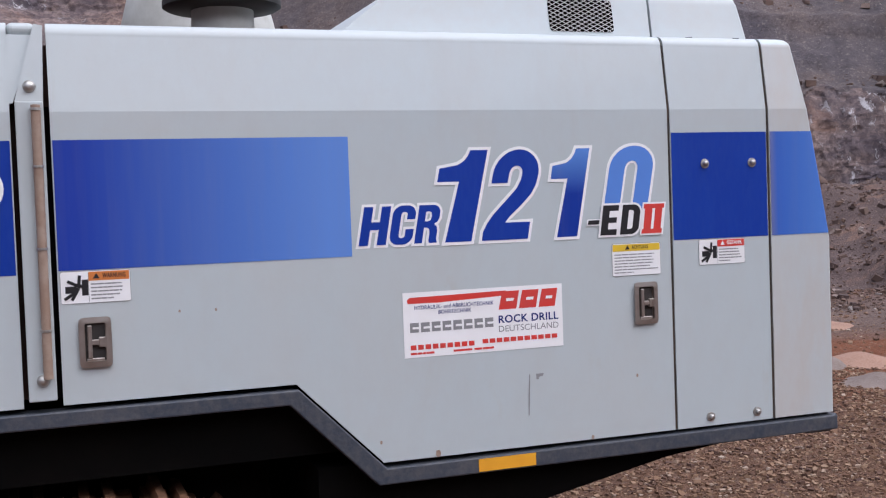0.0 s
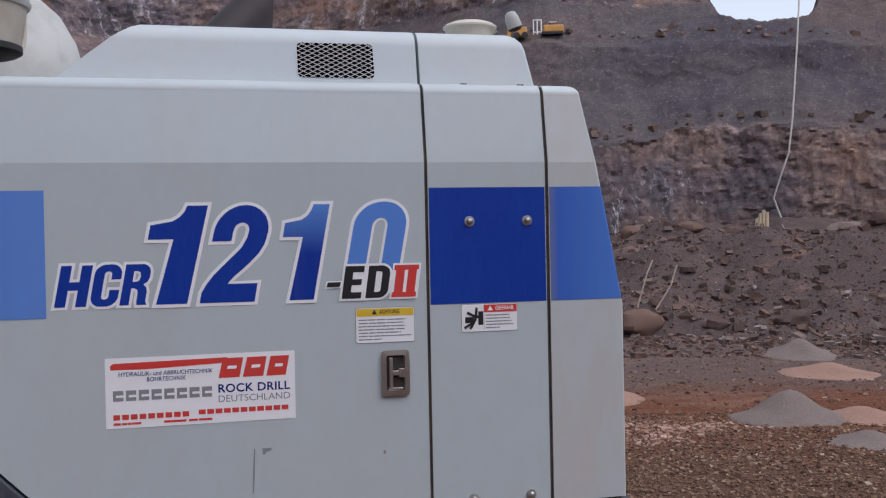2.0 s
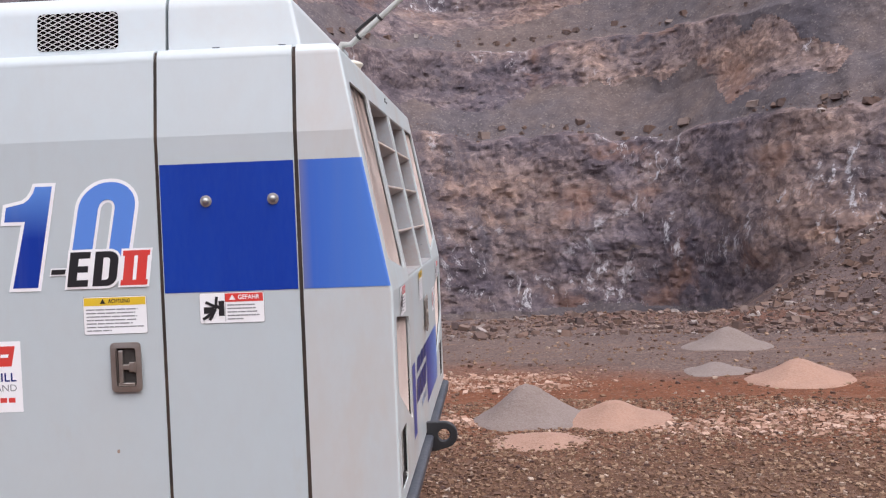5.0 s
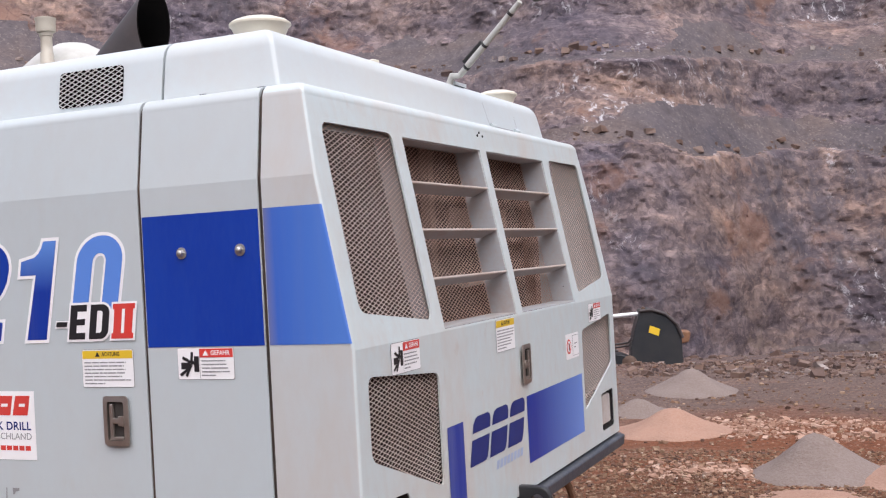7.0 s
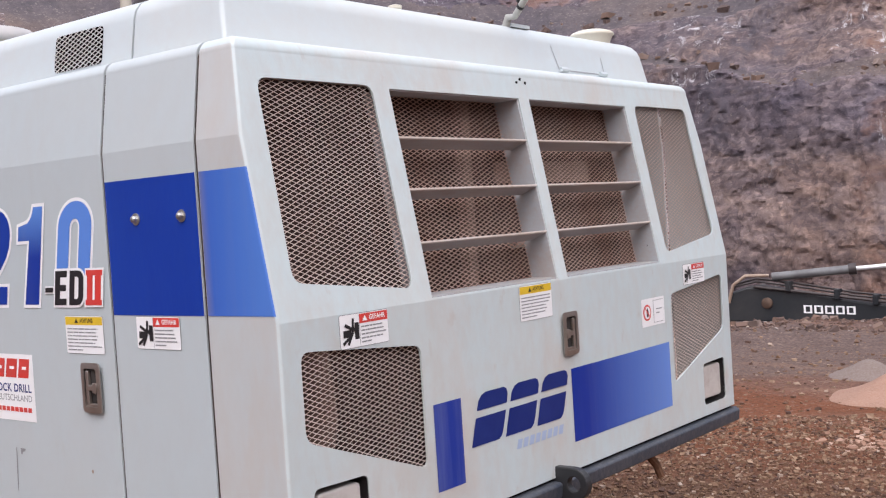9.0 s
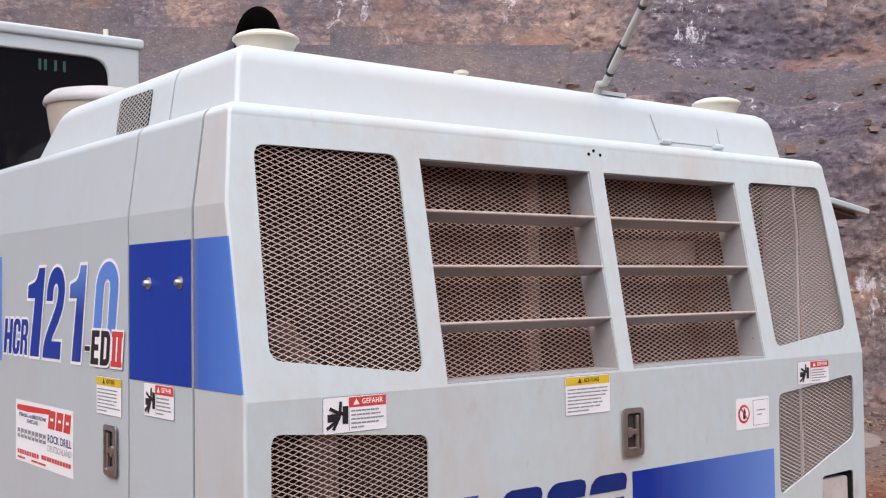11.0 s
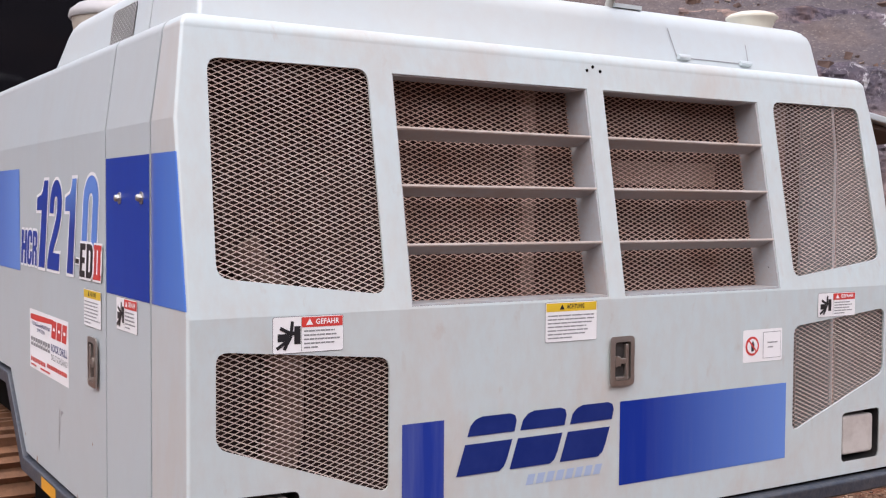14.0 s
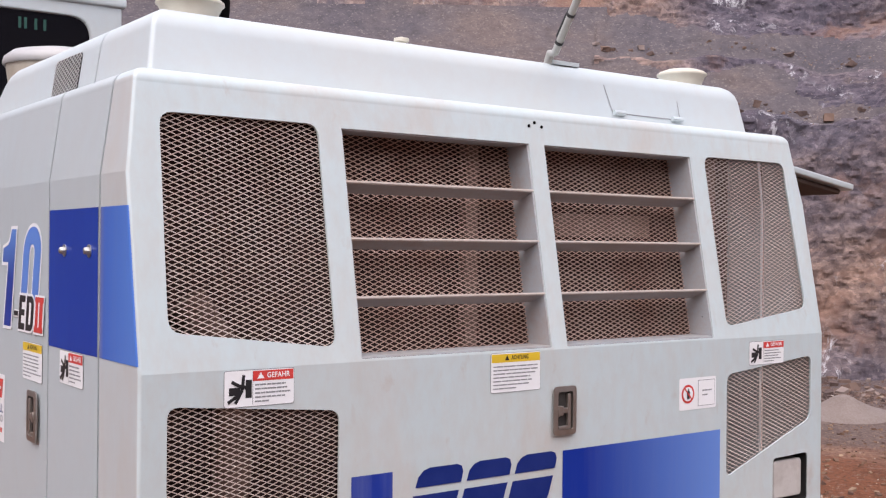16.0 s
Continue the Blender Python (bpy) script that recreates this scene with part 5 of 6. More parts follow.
bmesh.ops.recalc_face_normals(bm, faces=bm.faces)
part("exhaust_pipe", bm, [PIPE, BLACK], rig, "dark slanting exhaust pipe, black inside", smooth=40)

# air pre-cleaner, pale shell and small stack in front of the hood
P0 = Matrix.Translation((0.535, 3.195, 0))
pre = part("precleaner_stem", lathe([(0.092, 1.95), (0.088, 2.10)], 28, P0), PALE, rig, "pale intake stem", smooth=40)
part("precleaner_ring", lathe([(0.088, 2.088), (0.158, 2.092), (0.168, 2.098), (0.168, 2.114), (0.16, 2.118), (0.10, 2.12)], 40, P0), RUBBER, rig, "dark slotted intake ring", smooth=40)
part("precleaner_bowl", lathe([(0.164, 2.116), (0.171, 2.15), (0.182, 2.225), (0.182, 2.232)], 40, P0), TAN, rig, "dusty tan bowl", smooth=50)
part("precleaner_lid", lathe([(0.188, 2.222), (0.193, 2.230), (0.187, 2.250), (0.163, 2.270), (0.105, 2.282), (0.01, 2.286)], 40, P0), mat("grey_lid", (0.40, 0.39, 0.39), 0.4, second=(0.52, 0.48, 0.45), scale=7), rig, "grey domed lid", smooth=50)
for k in range(16):
    a = 2 * math.pi * k / 16
    part("vane", box((-0.004, -0.03, 2.128), (0.004, 0.0, 2.14), P0 @ Matrix.Rotation(a, 4, "Z") @ Matrix.Translation((0, 0.167, -0.028))), RUBBER, pre)
part("air_cleaner", lathe([(0.27, 1.95), (0.265, 2.15), (0.24, 2.25), (0.19, 2.34), (0.13, 2.395), (0.06, 2.432), (0.004, 2.44)], 40, Matrix.Translation((0.57, 3.92, 0))), PALE, rig, "pale stained domed tank", smooth=60)
part("stack_pipe", lathe([(0.024, 2.0), (0.024, 2.36), (0.0205, 2.365), (0.0205, 2.395), (0.020, 2.42), (0.024, 2.422), (0.024, 2.432), (0.033, 2.437), (0.035, 2.45), (0.035, 2.478), (0.037, 2.481), (0.037, 2.486), (0.03, 2.488)], 20, Matrix.Translation((0.645, 3.70, 0))), TAN, rig, "small tan breather stack", smooth=40)

# ---- frame rail, bumper, underside ----
top_line = [(-2.6, 1.047), (0.622, 1.047), (0.852, 0.816), (2.318, 0.816)]
low_line = [(-2.6, 1.008), (0.597, 1.008), (0.828, 0.772), (2.318, 0.772)]
for flip in (False, True):
    place = (lambda u, v, n: (u, 2 * MID - (SIDE - 0.012 - n), v)) if flip else (lambda u, v, n: (u, SIDE - 0.012 - n, v))
    rail = bevel(part("frame_rail", prism(top_line + low_line[::-1], place, 0.07), STEEL, rig, "blue-grey steel frame rail"), 0.004)
pr = Print(lambda u, v, n=0.0: (u, SIDE - 0.012 - n, v), 0.002)
pr.rect(1.112, 0.777, 1.284, 0.812, AMBER).done("reflector", rig, "amber reflector strip")
bumper = bevel(part("rear_bumper", prism([(2.22, 0.762), (2.306, 0.762), (2.332, 0.774), (2.337, 0.810), (2.331, 0.816), (2.22, 0.818)], lambda u, v, n: (u, FAR - 0.01 + n, v), FAR - SIDE - 0.02), STEEL, rig, "dark blue-grey folded steel rear beam"), 0.004, 2)
# strip coloured black for the shade between rear cover and beam
part("beam_gap_shade", box((2.22, SIDE + 0.02, 0.8185), (2.306, FAR - 0.02, 0.8255)), BLACK, rig, "black strip for the shade in the gap above the rear beam")
# underside boxes are coloured near black so they look fully shaded
part("belly", prism([(0.68, 0.42), (1.05, 0.60), (1.75, 0.735), (2.24, 0.785), (2.24, 0.80), (0.68, 0.82)], lambda u, v, n: (u, SIDE + 0.06 - n, v), FAR - SIDE - 0.12), BLACK, rig, "underside of the engine bay, coloured black for its shade")
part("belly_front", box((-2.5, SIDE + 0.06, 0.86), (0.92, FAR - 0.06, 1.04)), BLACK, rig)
# added plate hides the track shoes and keeps the underside black
part("belly_shade_plate", box((-2.5, 3.12, 0.50), (0.60, FAR - 0.33, 0.855)), BLACK, rig)
lug = [(2.30, 0.755), (2.345, 0.760)] + [(2.371 + 0.045 * math.cos(radians(a)), 0.813 + 0.045 * math.sin(radians(a))) for a in range(-60, 91, 15)] + [(2.30, 0.858)]
hole = [(2.371 + 0.020 * math.cos(2 * math.pi * k / 18), 0.813 + 0.020 * math.sin(2 * math.pi * k / 18)) for k in range(18)]
towing = part("tow_lug", sheet(lug, [hole], lambda u, v, n: (u, 3.795, v)), EXC, rig, "dark steel towing eye")
bevel(solid(towing, 0.026, 0.0), 0.004)
part("hanging_rod", tube([(2.20, 4.47, 0.77), (2.24, 4.50, 0.70), (2.25, 4.51, 0.66)], 0.014, 8), RUST, rig, "rusty rod below the beam")
for x0, x1 in ((0.785, 0.825), (0.86, 1.10)):
    part("underside_bracket", box((x0, 3.09, 0.675), (x1, 3.12, 0.715)), RUST, rig, "rusty bracket")

# crawler tracks
def crawler(y0, y1, label):
    # frame is near black for the shade below the body
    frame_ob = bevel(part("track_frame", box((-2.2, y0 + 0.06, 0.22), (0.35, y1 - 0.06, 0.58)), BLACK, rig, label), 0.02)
    r, xa, xb, zc = 0.36, -2.1, 0.21, 0.395
    per = 2 * (xb - xa) + 2 * math.pi * r
    count = 40
    for k in range(count):
        s = per * k / count
        if s < xb - xa:
            x, z, a = xa + s, zc + r, 0.0
        elif s < xb - xa + math.pi * r:
            t = (s - (xb - xa)) / r
            x, z, a = xb + r * math.sin(t), zc + r * math.cos(t), t
        elif s < 2 * (xb - xa) + math.pi * r:
            x, z, a = xb - (s - (xb - xa) - math.pi * r), zc - r, math.pi
        else:
            t = (s - 2 * (xb - xa) - math.pi * r) / r
            x, z, a = xa - r * math.sin(t), zc - r * math.cos(t), math.pi + t
        m = Matrix.Translation((x, 0, z)) @ Matrix.Rotation(a, 4, "Y")
        bm = box((-0.075, y0, -0.012), (0.075, y1, 0.012), m)
        add_box(bm, (-0.06, y0, 0.012), (-0.035, y1, 0.045), m)
        add_box(bm, (0.0, y0, 0.012), (0.025, y1, 0.045), m)
        part("track_shoe", bm, RUST, frame_ob)
    return frame_ob


crawler(2.68, 3.10, "crawler track frame coloured black for shade, with rusty shoes")
crawler(2 * MID - 3.10, 2 * MID - 2.68, "crawler track frame coloured black for shade, with rusty shoes")

# hinge channel between the forward panel and the door, with its hose
post = part("hinge_channel", box((-0.030, SIDE - 0.012, 1.075), (0.034, SIDE + 0.03, 1.79)), PAINT, rig, "grey upright hinge channel")
bm = bmesh.new()
q = [(-0.030, 1.79), (0.034, 1.79), (0.040, 1.972), (0.020, 1.976)]
add = [bm.verts.new((x, SIDE - 0.012 + side_in(z) * 0.8, z)) for x, z in q] + [bm.verts.new((x, SIDE + 0.03 + side_in(z), z)) for x, z in q]
for f in ((0, 1, 2, 3), (7, 6, 5, 4), (0, 4, 5, 1), (1, 5, 6, 2), (2, 6, 7, 3), (3, 7, 4, 0)):
    bm.faces.new([add[i] for i in f])
bmesh.ops.recalc_face_normals(bm, faces=bm.faces)
part("channel_top", bm, PAINT, post)
bevel(post, 0.003)
hose = part("drain_hose", tube([(0.016, SIDE - 0.024, 1.13 + 0.05 * k) for k in range(14)], 0.0115, 12), COPPER, rig, "brown dusty hose in the channel", smooth=60)
for z in (1.245, 1.44, 1.635, 1.77):
    part("hose_clip", lathe([(0.0135, -0.003), (0.0135, 0.003)], 14, Matrix.Translation((0.016, SIDE - 0.024, z))), CHROME, hose)
for z in (1.125, 1.825):
    part("bolt", lathe([(0.015, 0.0), (0.015, 0.004), (0.01, 0.012), (0.004, 0.014)], 14, Matrix.Translation((0.004, SIDE - 0.012 + side_in(z), z)) @ Matrix.Rotation(radians(90), 4, "X")), CHROME, post, smooth=40)

# black strip put in for the shade between hinge channel and door
part("seam_shade_strip", box((0.005, SIDE + 0.03, 1.075), (0.062, SIDE + 0.043, 1.78)), BLACK, rig, "black strip standing for the shade in the hinge seam")

# the forward panel's upper corner reaches over the channel
corner = part("panel_corner", prism([(-0.043, SHOULDER + 0.02), (-0.034, SHOULDER + 0.02), (0.020, CREST), (-0.043, CREST)], on_side, 0.012), PAINT, fore)
bevel(part("panel_corner_top", box((-0.043, SIDE + side_in(CREST) + 0.004, CREST - 0.001), (0.024, SIDE + side_in(CREST) + 0.12, CREST + 0.031)), PAINT, fore), 0.02, 4)

# ---- cab ----
CX, CY0, CY1, CZ1 = -0.72, 2.84, 3.865, 2.758
bm = bmesh.new()
WIN = rounded([(2.93, 2.665), (3.715, 2.665), (3.715, 1.75), (2.93, 1.75)], 0.10, 6)
back = sheet([(CY0, 1.3), (CY1, 1.3), (CY1, CZ1), (CY0, CZ1)], [WIN], lambda u, v, n: (CX, u, v))
back.normal_update()
for f in back.faces:
    if f.normal.x < 0:
        f.normal_flip()
cab = part("cab_back", back, LIGHT_PAINT, rig, "light grey cab rear wall with dark window")
solid(cab, 0.05)
bevel(cab, 0.012, 3)
part("cab_window", prism(WIN, lambda u, v, n: (CX - 0.012 + n, u, v), 0.008), GLASS, cab, "dark tinted rear window")
bm = bmesh.new()
add_box(bm, (-2.3, CY0, 1.3), (CX - 0.052, CY0 + 0.04, CZ1 - 0.002))
add_box(bm, (-2.3, CY1 - 0.04, 1.3), (CX - 0.052, CY1, CZ1 - 0.002))
add_box(bm, (-2.34, CY0, 1.3), (-2.3, CY1, CZ1 - 0.002))
part("cab_walls", bm, LIGHT_PAINT, rig)
bevel(part("cab_roof", box((-2.36, CY0 - 0.02, CZ1 - 0.03), (CX + 0.015, CY1 + 0.02, CZ1 + 0.02)), LIGHT_PAINT, rig), 0.015, 3)
part("roof_stub", lathe([(0.012, 0), (0.012, 0.04)], 12, Matrix.Translation((CX - 0.05, 3.72, CZ1 + 0.018))), CREAM, cab)
for u in (3.395, 3.42, 3.465, 3.505):
    pr = Print(lambda u, v, n=0.0: (CX - 0.0118 + n, u, v), 0.001)
    pr.rect(u, 2.585, u + 0.013, 2.635, GREEN)
    pr.done("window_marking", cab, "faint green marker stroke on the glass")


# ---- quarry: floor, berm, walls ----
def smooth_step(a, b, x):
    t = np.clip((x - a) / (b - a), 0, 1)
    return t * t * (3 - 2 * t)


class Field:
    """Smooth random values over space, from a seeded lattice."""

    def __init__(self, seed):
        self.table = np.random.RandomState(seed).rand(32, 32, 32)

    def at(self, x, y, z):
        f = [np.floor(c).astype(int) for c in (x, y, z)]
        w = [c - b for c, b in zip((x, y, z), f)]
        w = [t * t * (3 - 2 * t) for t in w]
        out = 0
        for i in (0, 1):
            for j in (0, 1):
                for k in (0, 1):
                    c = self.table[(f[0] + i) % 32, (f[1] + j) % 32, (f[2] + k) % 32]
                    out = out + c * (w[0] if i else 1 - w[0]) * (w[1] if j else 1 - w[1]) * (w[2] if k else 1 - w[2])
        return out

    def fractal(self, x, y, z, octaves=5, gain=0.5):
        out, amp, total = 0, 1.0, 0
        for o in range(octaves):
            out = out + amp * self.at(x * 2 ** o + 7 * o, y * 2 ** o + 3 * o, z * 2 ** o + 5 * o)
            total += amp
            amp *= gain
        return out / total - 0.5


FIELD, FIELD2 = Field(4), Field(9)
HUB = (3.0, 1.0)


def grid_mesh(name, pts):
    """A mesh from a grid of points."""
    h, w, _ = pts.shape
    idx = np.arange(h * w).reshape(h, w)
    quads = np.stack([idx[:-1, :-1], idx[:-1, 1:], idx[1:, 1:], idx[1:, :-1]], -1).reshape(-1, 4)
    me = bpy.data.meshes.new(name)
    me.from_pydata(pts.reshape(-1, 3).tolist(), [], quads.tolist())
    me.update()
    return me


def floor_height(x, y):
    """The quarry floor: nearly level, a low berm, a drop behind it, and beyond the drop a rubble bank towards the east."""
    dx, dy = x - HUB[0], y - HUB[1]
    r, az = np.hypot(dx, dy), np.degrees(np.arctan2(dy, dx)) % 360
    bump = 0.05 * FIELD.fractal(x * 0.5, y * 0.5, 0 * x, 4) + 0.035 * FIELD2.fractal(x * 2.3, y * 2.3, 0 * x, 3)
    near = smooth_step(2.4, 6.0, r)
    h = 0.035 * near + bump * (0.25 + near)
    edge = 13.1 - 0.7 * smooth_step(88, 104, az) * (1 - smooth_step(150, 175, az)) + 0.8 * FIELD.fractal(az * 0.12, 0 * az, 0 * az + 3.3, 3)
    berm = np.exp(-((r - edge) / 0.7) ** 2) * (0.05 + 0.24 * (FIELD2.fractal(x * 0.9, y * 0.9, 0 * x, 4) + 0.3))
    north = smooth_step(70, 84, az) * (1 - smooth_step(150, 175, az))
    east = smooth_step(35, 45, az) * (1 - smooth_step(66, 80, az))
    wide = smooth_step(35, 45, az) * (1 - smooth_step(150, 175, az))
    drop = -1.15 * smooth_step(edge + 0.5, edge + 3.0, r) * wide - 2.4 * smooth_step(25.0, 36.0, r) * north * (1 - east)
    lump = FIELD.fractal(x * 0.16, y * 0.16, 0 * x + 1.7, 5)
    rubble = (2.6 + 1.6 * lump) * smooth_step(23.0 + 5 * lump, 33.0 + 5 * lump, r) * east
    rough = FIELD2.fractal(x * 0.6, y * 0.6, 0 * x + 2, 5) * smooth_step(edge + 0.2, edge + 3, r) * (0.25 + 1.15 * east * smooth_step(20.0, 25.0, r))
    return h + berm + drop + rubble + rough


az = np.radians(np.concatenate([np.arange(44, 132, 0.3), np.arange(132, 404.01, 4)]))
rad = np.concatenate([np.linspace(0.0, 4, 24)[1:] - 0.1738, np.linspace(4.1, 22, 170), np.linspace(22.2, 40, 90), np.linspace(40.5, 60, 16), np.array([80, 140, 300, 900])])
A, Rr = np.meshgrid(az, rad)
X, Y = HUB[0] + Rr * np.cos(A), HUB[1] + Rr * np.sin(A)
Z = floor_height(X, Y)
Z[-3:] = -1.0
ground_me = grid_mesh("ground", np.stack([X, Y, Z], -1))
bm = bmesh.new()
bm.from_mesh(ground_me)
bm.verts.ensure_lookup_table()
bmesh.ops.holes_fill(bm, edges=[e for e in bm.edges if e.is_boundary and all((v.co.xy - Vector(HUB)).length < 0.3 for v in e.verts)], sides=0)
ground = part("ground", bm, GROUND, None, smooth=180)
tagged(ground, "red-brown gravelly quarry floor with wheel-packed dust", "ground", kind="structure")


LEDGE = []


def face(A, height):
    """Distance of the blasted faces at a bearing and height, where loose scree lies, and the heights of the two benches."""
    wob = FIELD.fractal(A * 0.05, 0 * A, 0 * A, 3)
    bench1 = 5.0 + 0.035 * (A - 84) + 1.6 * wob + 1.6 * FIELD2.fractal(A * 0.22, 0 * A, 0 * A + 2.5, 4, 0.6)
    bench1 = bench1 + 1.3 * (1 - smooth_step(64, 78, A))
    bench2 = 9.6 + 2.0 * FIELD2.fractal(A * 0.06, 0 * A, 0 * A, 3) + 1.2 * FIELD.fractal(A * 0.3, 0 * A, 0 * A + 6.5, 4, 0.6)
    base = 40 + 9 * np.exp(-((A - 88) / 11.0) ** 4) + 6 * wob
    ledge1, ledge2 = smooth_step(bench1 - 0.12, bench1 + 0.12, height), smooth_step(bench2 - 0.15, bench2 + 0.15, height)
    scree1, scree2 = np.clip(height - bench1, 0, 2.3), np.clip(height - bench2, 0, 2.6)
    dist = base + 0.38 * np.maximum(height, 0) + 0.5 * ledge1 + 0.8 * scree1 + 0.6 * ledge2 + 0.9 * scree2
    x, y = HUB[0] + dist * np.cos(np.radians(A)), HUB[1] + dist * np.sin(np.radians(A))
    n1 = FIELD.fractal(x * 0.11, y * 0.11, height * 0.14, 6, 0.55)
    n2 = FIELD2.fractal(x * 0.5, y * 0.5, height * 0.6, 6, 0.62)
    n3 = FIELD.fractal(x * 0.9, y * 0.9, height * 0.9, 4, 0.6)
    ribs = np.abs(FIELD2.fractal(A * 0.55, 0 * A + 4.4, height * 0.22, 4, 0.55))
    crag = 0.28 * (0.5 - 2.0 * np.abs(n3)) - 1.1 * ribs + 0.5 * np.abs(FIELD.fractal(x * 1.9, y * 1.9, height * 2.6, 3, 0.6))
    loose = np.maximum(ledge1 * (height < bench1 + 1.8 + 8 * n1), ledge2 * (height < bench2 + 2.0 + 8 * n1))
    east = (A < 75 + 25 * n1) & (A > 40)
    loose = np.maximum(loose, east * (height > bench1 + 0.3 + 4 * n1) * (height < bench2))
    foot = np.exp(-np.maximum(height + 3.2, 0) / 1.5)
    loose = np.maximum(loose, (foot > 0.85 + 1.2 * n1) * 1.0)
    dist = dist + 2.6 * n1 + (0.55 * n2 + crag) * (1 - 0.8 * loose) + 0.4 * n2 * loose - 1.0 * foot * (1 + n1)
    return dist, loose, bench1, bench2, n1, n2


def wall_ring(name, a0, a1, da, rows, fine, label):
    """The blasted faces: benches stepped back one above the other, broken into blocks, with falls of loose rock."""
    A, height = np.meshgrid(np.arange(a0, a1 + da / 2, da), -4.5 + 26.5 * np.linspace(0, 1, rows))
    dist, loose, bench1, bench2, n1, n2 = face(A, height)
    # the skyline dips in one place, where the rim is nearer to the floor
    dip = np.exp(-((A - 59.8) / 3.7) ** 8)
    top = np.minimum(height, 26.0 * (1 - dip) + (10.7 + 1.2 * n2) * dip + 0.8 * n1) + 0.35 * n2
    x, y = HUB[0] + dist * np.cos(np.radians(A)), HUB[1] + dist * np.sin(np.radians(A))
    if fine:
        edge = (np.abs(height - bench1 - 0.25) < 0.3) | (np.abs(height - bench2 - 0.6) < 0.25)
        LEDGE.append(np.stack([x[edge], y[edge], top[edge]], -1))
    me = grid_mesh(name, np.stack([x, y, top], -1)[:, ::-1])
    ob = part(name, me, [ROCK, SCREE], None, smooth=180 if not fine else 30)
    kind_ = np.round(loose[:, ::-1]).astype(np.int32)
    me.polygons.foreach_set("material_index", kind_[:-1, :-1].ravel())
    return tagged(ob, label, "rock face", kind="structure")


wall_ring("rock_wall_north", 46, 134, 0.085, 260, True, "tall dark purple-brown blasted quarry face with benches")
wall_ring("rock_wall_south", 133.5, 406.5, 2.5, 30, False, "plain quarry face closing the pit")


# ---- loose stone ----
def stones(name, count, seed, where, size, label, squash=0.7, level=floor_height, rock=STONE):
    """Broken stones as one mesh of many small angular blocks."""
    rng = np.random.RandomState(seed)
    corners = np.array([(x, y, z) for x in (-1, 1) for y in (-1, 1) for z in (-1, 1)], float)
    tris = np.array([(0, 1, 3, 2), (4, 6, 7, 5), (0, 4, 5, 1), (2, 3, 7, 6), (0, 2, 6, 4), (1, 5, 7, 3)])
    px, py = where(rng, count)
    pz = level(px, py)
    sz = size(rng, len(px), px, py)
    v = corners[None] * (0.55 + 0.5 * rng.rand(len(px), 8, 3))
    v *= (sz[:, None] * (0.7 + 0.6 * rng.rand(len(px), 3)))[:, None, :] * np.array([1, 1, squash])
    t, u = rng.rand(len(px)) * 6.28, (rng.rand(len(px)) - 0.5) * 1.1
    c, s, cu, su = np.cos(t), np.sin(t), np.cos(u), np.sin(u)
    x, y, z = v[..., 0], v[..., 1] * cu[:, None] - v[..., 2] * su[:, None], v[..., 1] * su[:, None] + v[..., 2] * cu[:, None]
    v = np.stack([x * c[:, None] - y * s[:, None] + px[:, None], x * s[:, None] + y * c[:, None] + py[:, None], z + pz[:, None] + sz[:, None] * 0.18], -1)
    f = (tris[None] + 8 * np.arange(len(px))[:, None, None]).reshape(-1, 4)
    me = bpy.data.meshes.new(name)
    me.from_pydata(v.reshape(-1, 3).tolist(), [], f.tolist())
    ob = part(name, me, rock)
    return tagged(ob, label, "gravel" if size(rng, 1, px[:1], py[:1])[0] < 0.05 else "rubble", kind="stuff")


def polar(a0, a1, r0, r1, power=1.0):
    def pick(rng, n):
        a = np.radians(rng.uniform(a0, a1, n))
        r = r0 + (r1 - r0) * rng.rand(n) ** power
        return HUB[0] + r * np.cos(a), HUB[1] + r * np.sin(a)
    return pick


stones("packed_gravel", 14000, 25, polar(48, 128, 7.0, 13.5, 0.8), lambda rng, n, x, y: 0.004 + 0.020 * rng.rand(n) ** 8, "sparse small stones on the packed red soil")
stones("loose_gravel", 9000, 29, polar(0, 360, 2.2, 11.0, 0.7), lambda rng, n, x, y: 0.004 + 0.016 * rng.rand(n) ** 6, "scattered red-brown gravel round the machine")
stones("gravel", 78000, 21, polar(48, 128, 3.4, 7.9, 0.9), lambda rng, n, x, y: 0.0035 + 0.013 * rng.rand(n) ** 4, "loose angular red-brown gravel on the quarry floor")
stones("berm_rubble", 20000, 22, polar(46, 132, 11.9, 15.4), lambda rng, n, x, y: 0.008 + 0.055 * rng.rand(n) ** 16 + 0.014 * rng.rand(n) ** 2, "broken rubble along the low berm", rock=DARK_STONE)
stones("slope_rubble", 26000, 23, polar(42, 80, 22.5, 37.0), lambda rng, n, x, y: 0.010 + 0.13 * rng.rand(n) ** 26 + 0.026 * rng.rand(n) ** 3, "blocks and chips of fallen rock on the far bank", rock=DARK_STONE)
stones("far_rubble", 9000, 24, polar(70, 132, 17.0, 40.0, 1.4), lambda rng, n, x, y: 0.02 + 0.10 * rng.rand(n) ** 9, "fallen rock below the face", rock=DARK_STONE)


def spill(lines):
    """Scattered bands of spilled cuttings, each from one place to another."""
    def pick(rng, n):
        ends = np.array(lines)[rng.randint(0, len(lines), n)]
        t = rng.rand(n, 1)
        at = ends[:, :2] * (1 - t) + ends[:, 2:] * t
        return at[:, 0] + rng.normal(0, 0.22, n), at[:, 1] + rng.normal(0, 0.14, n)
    return pick


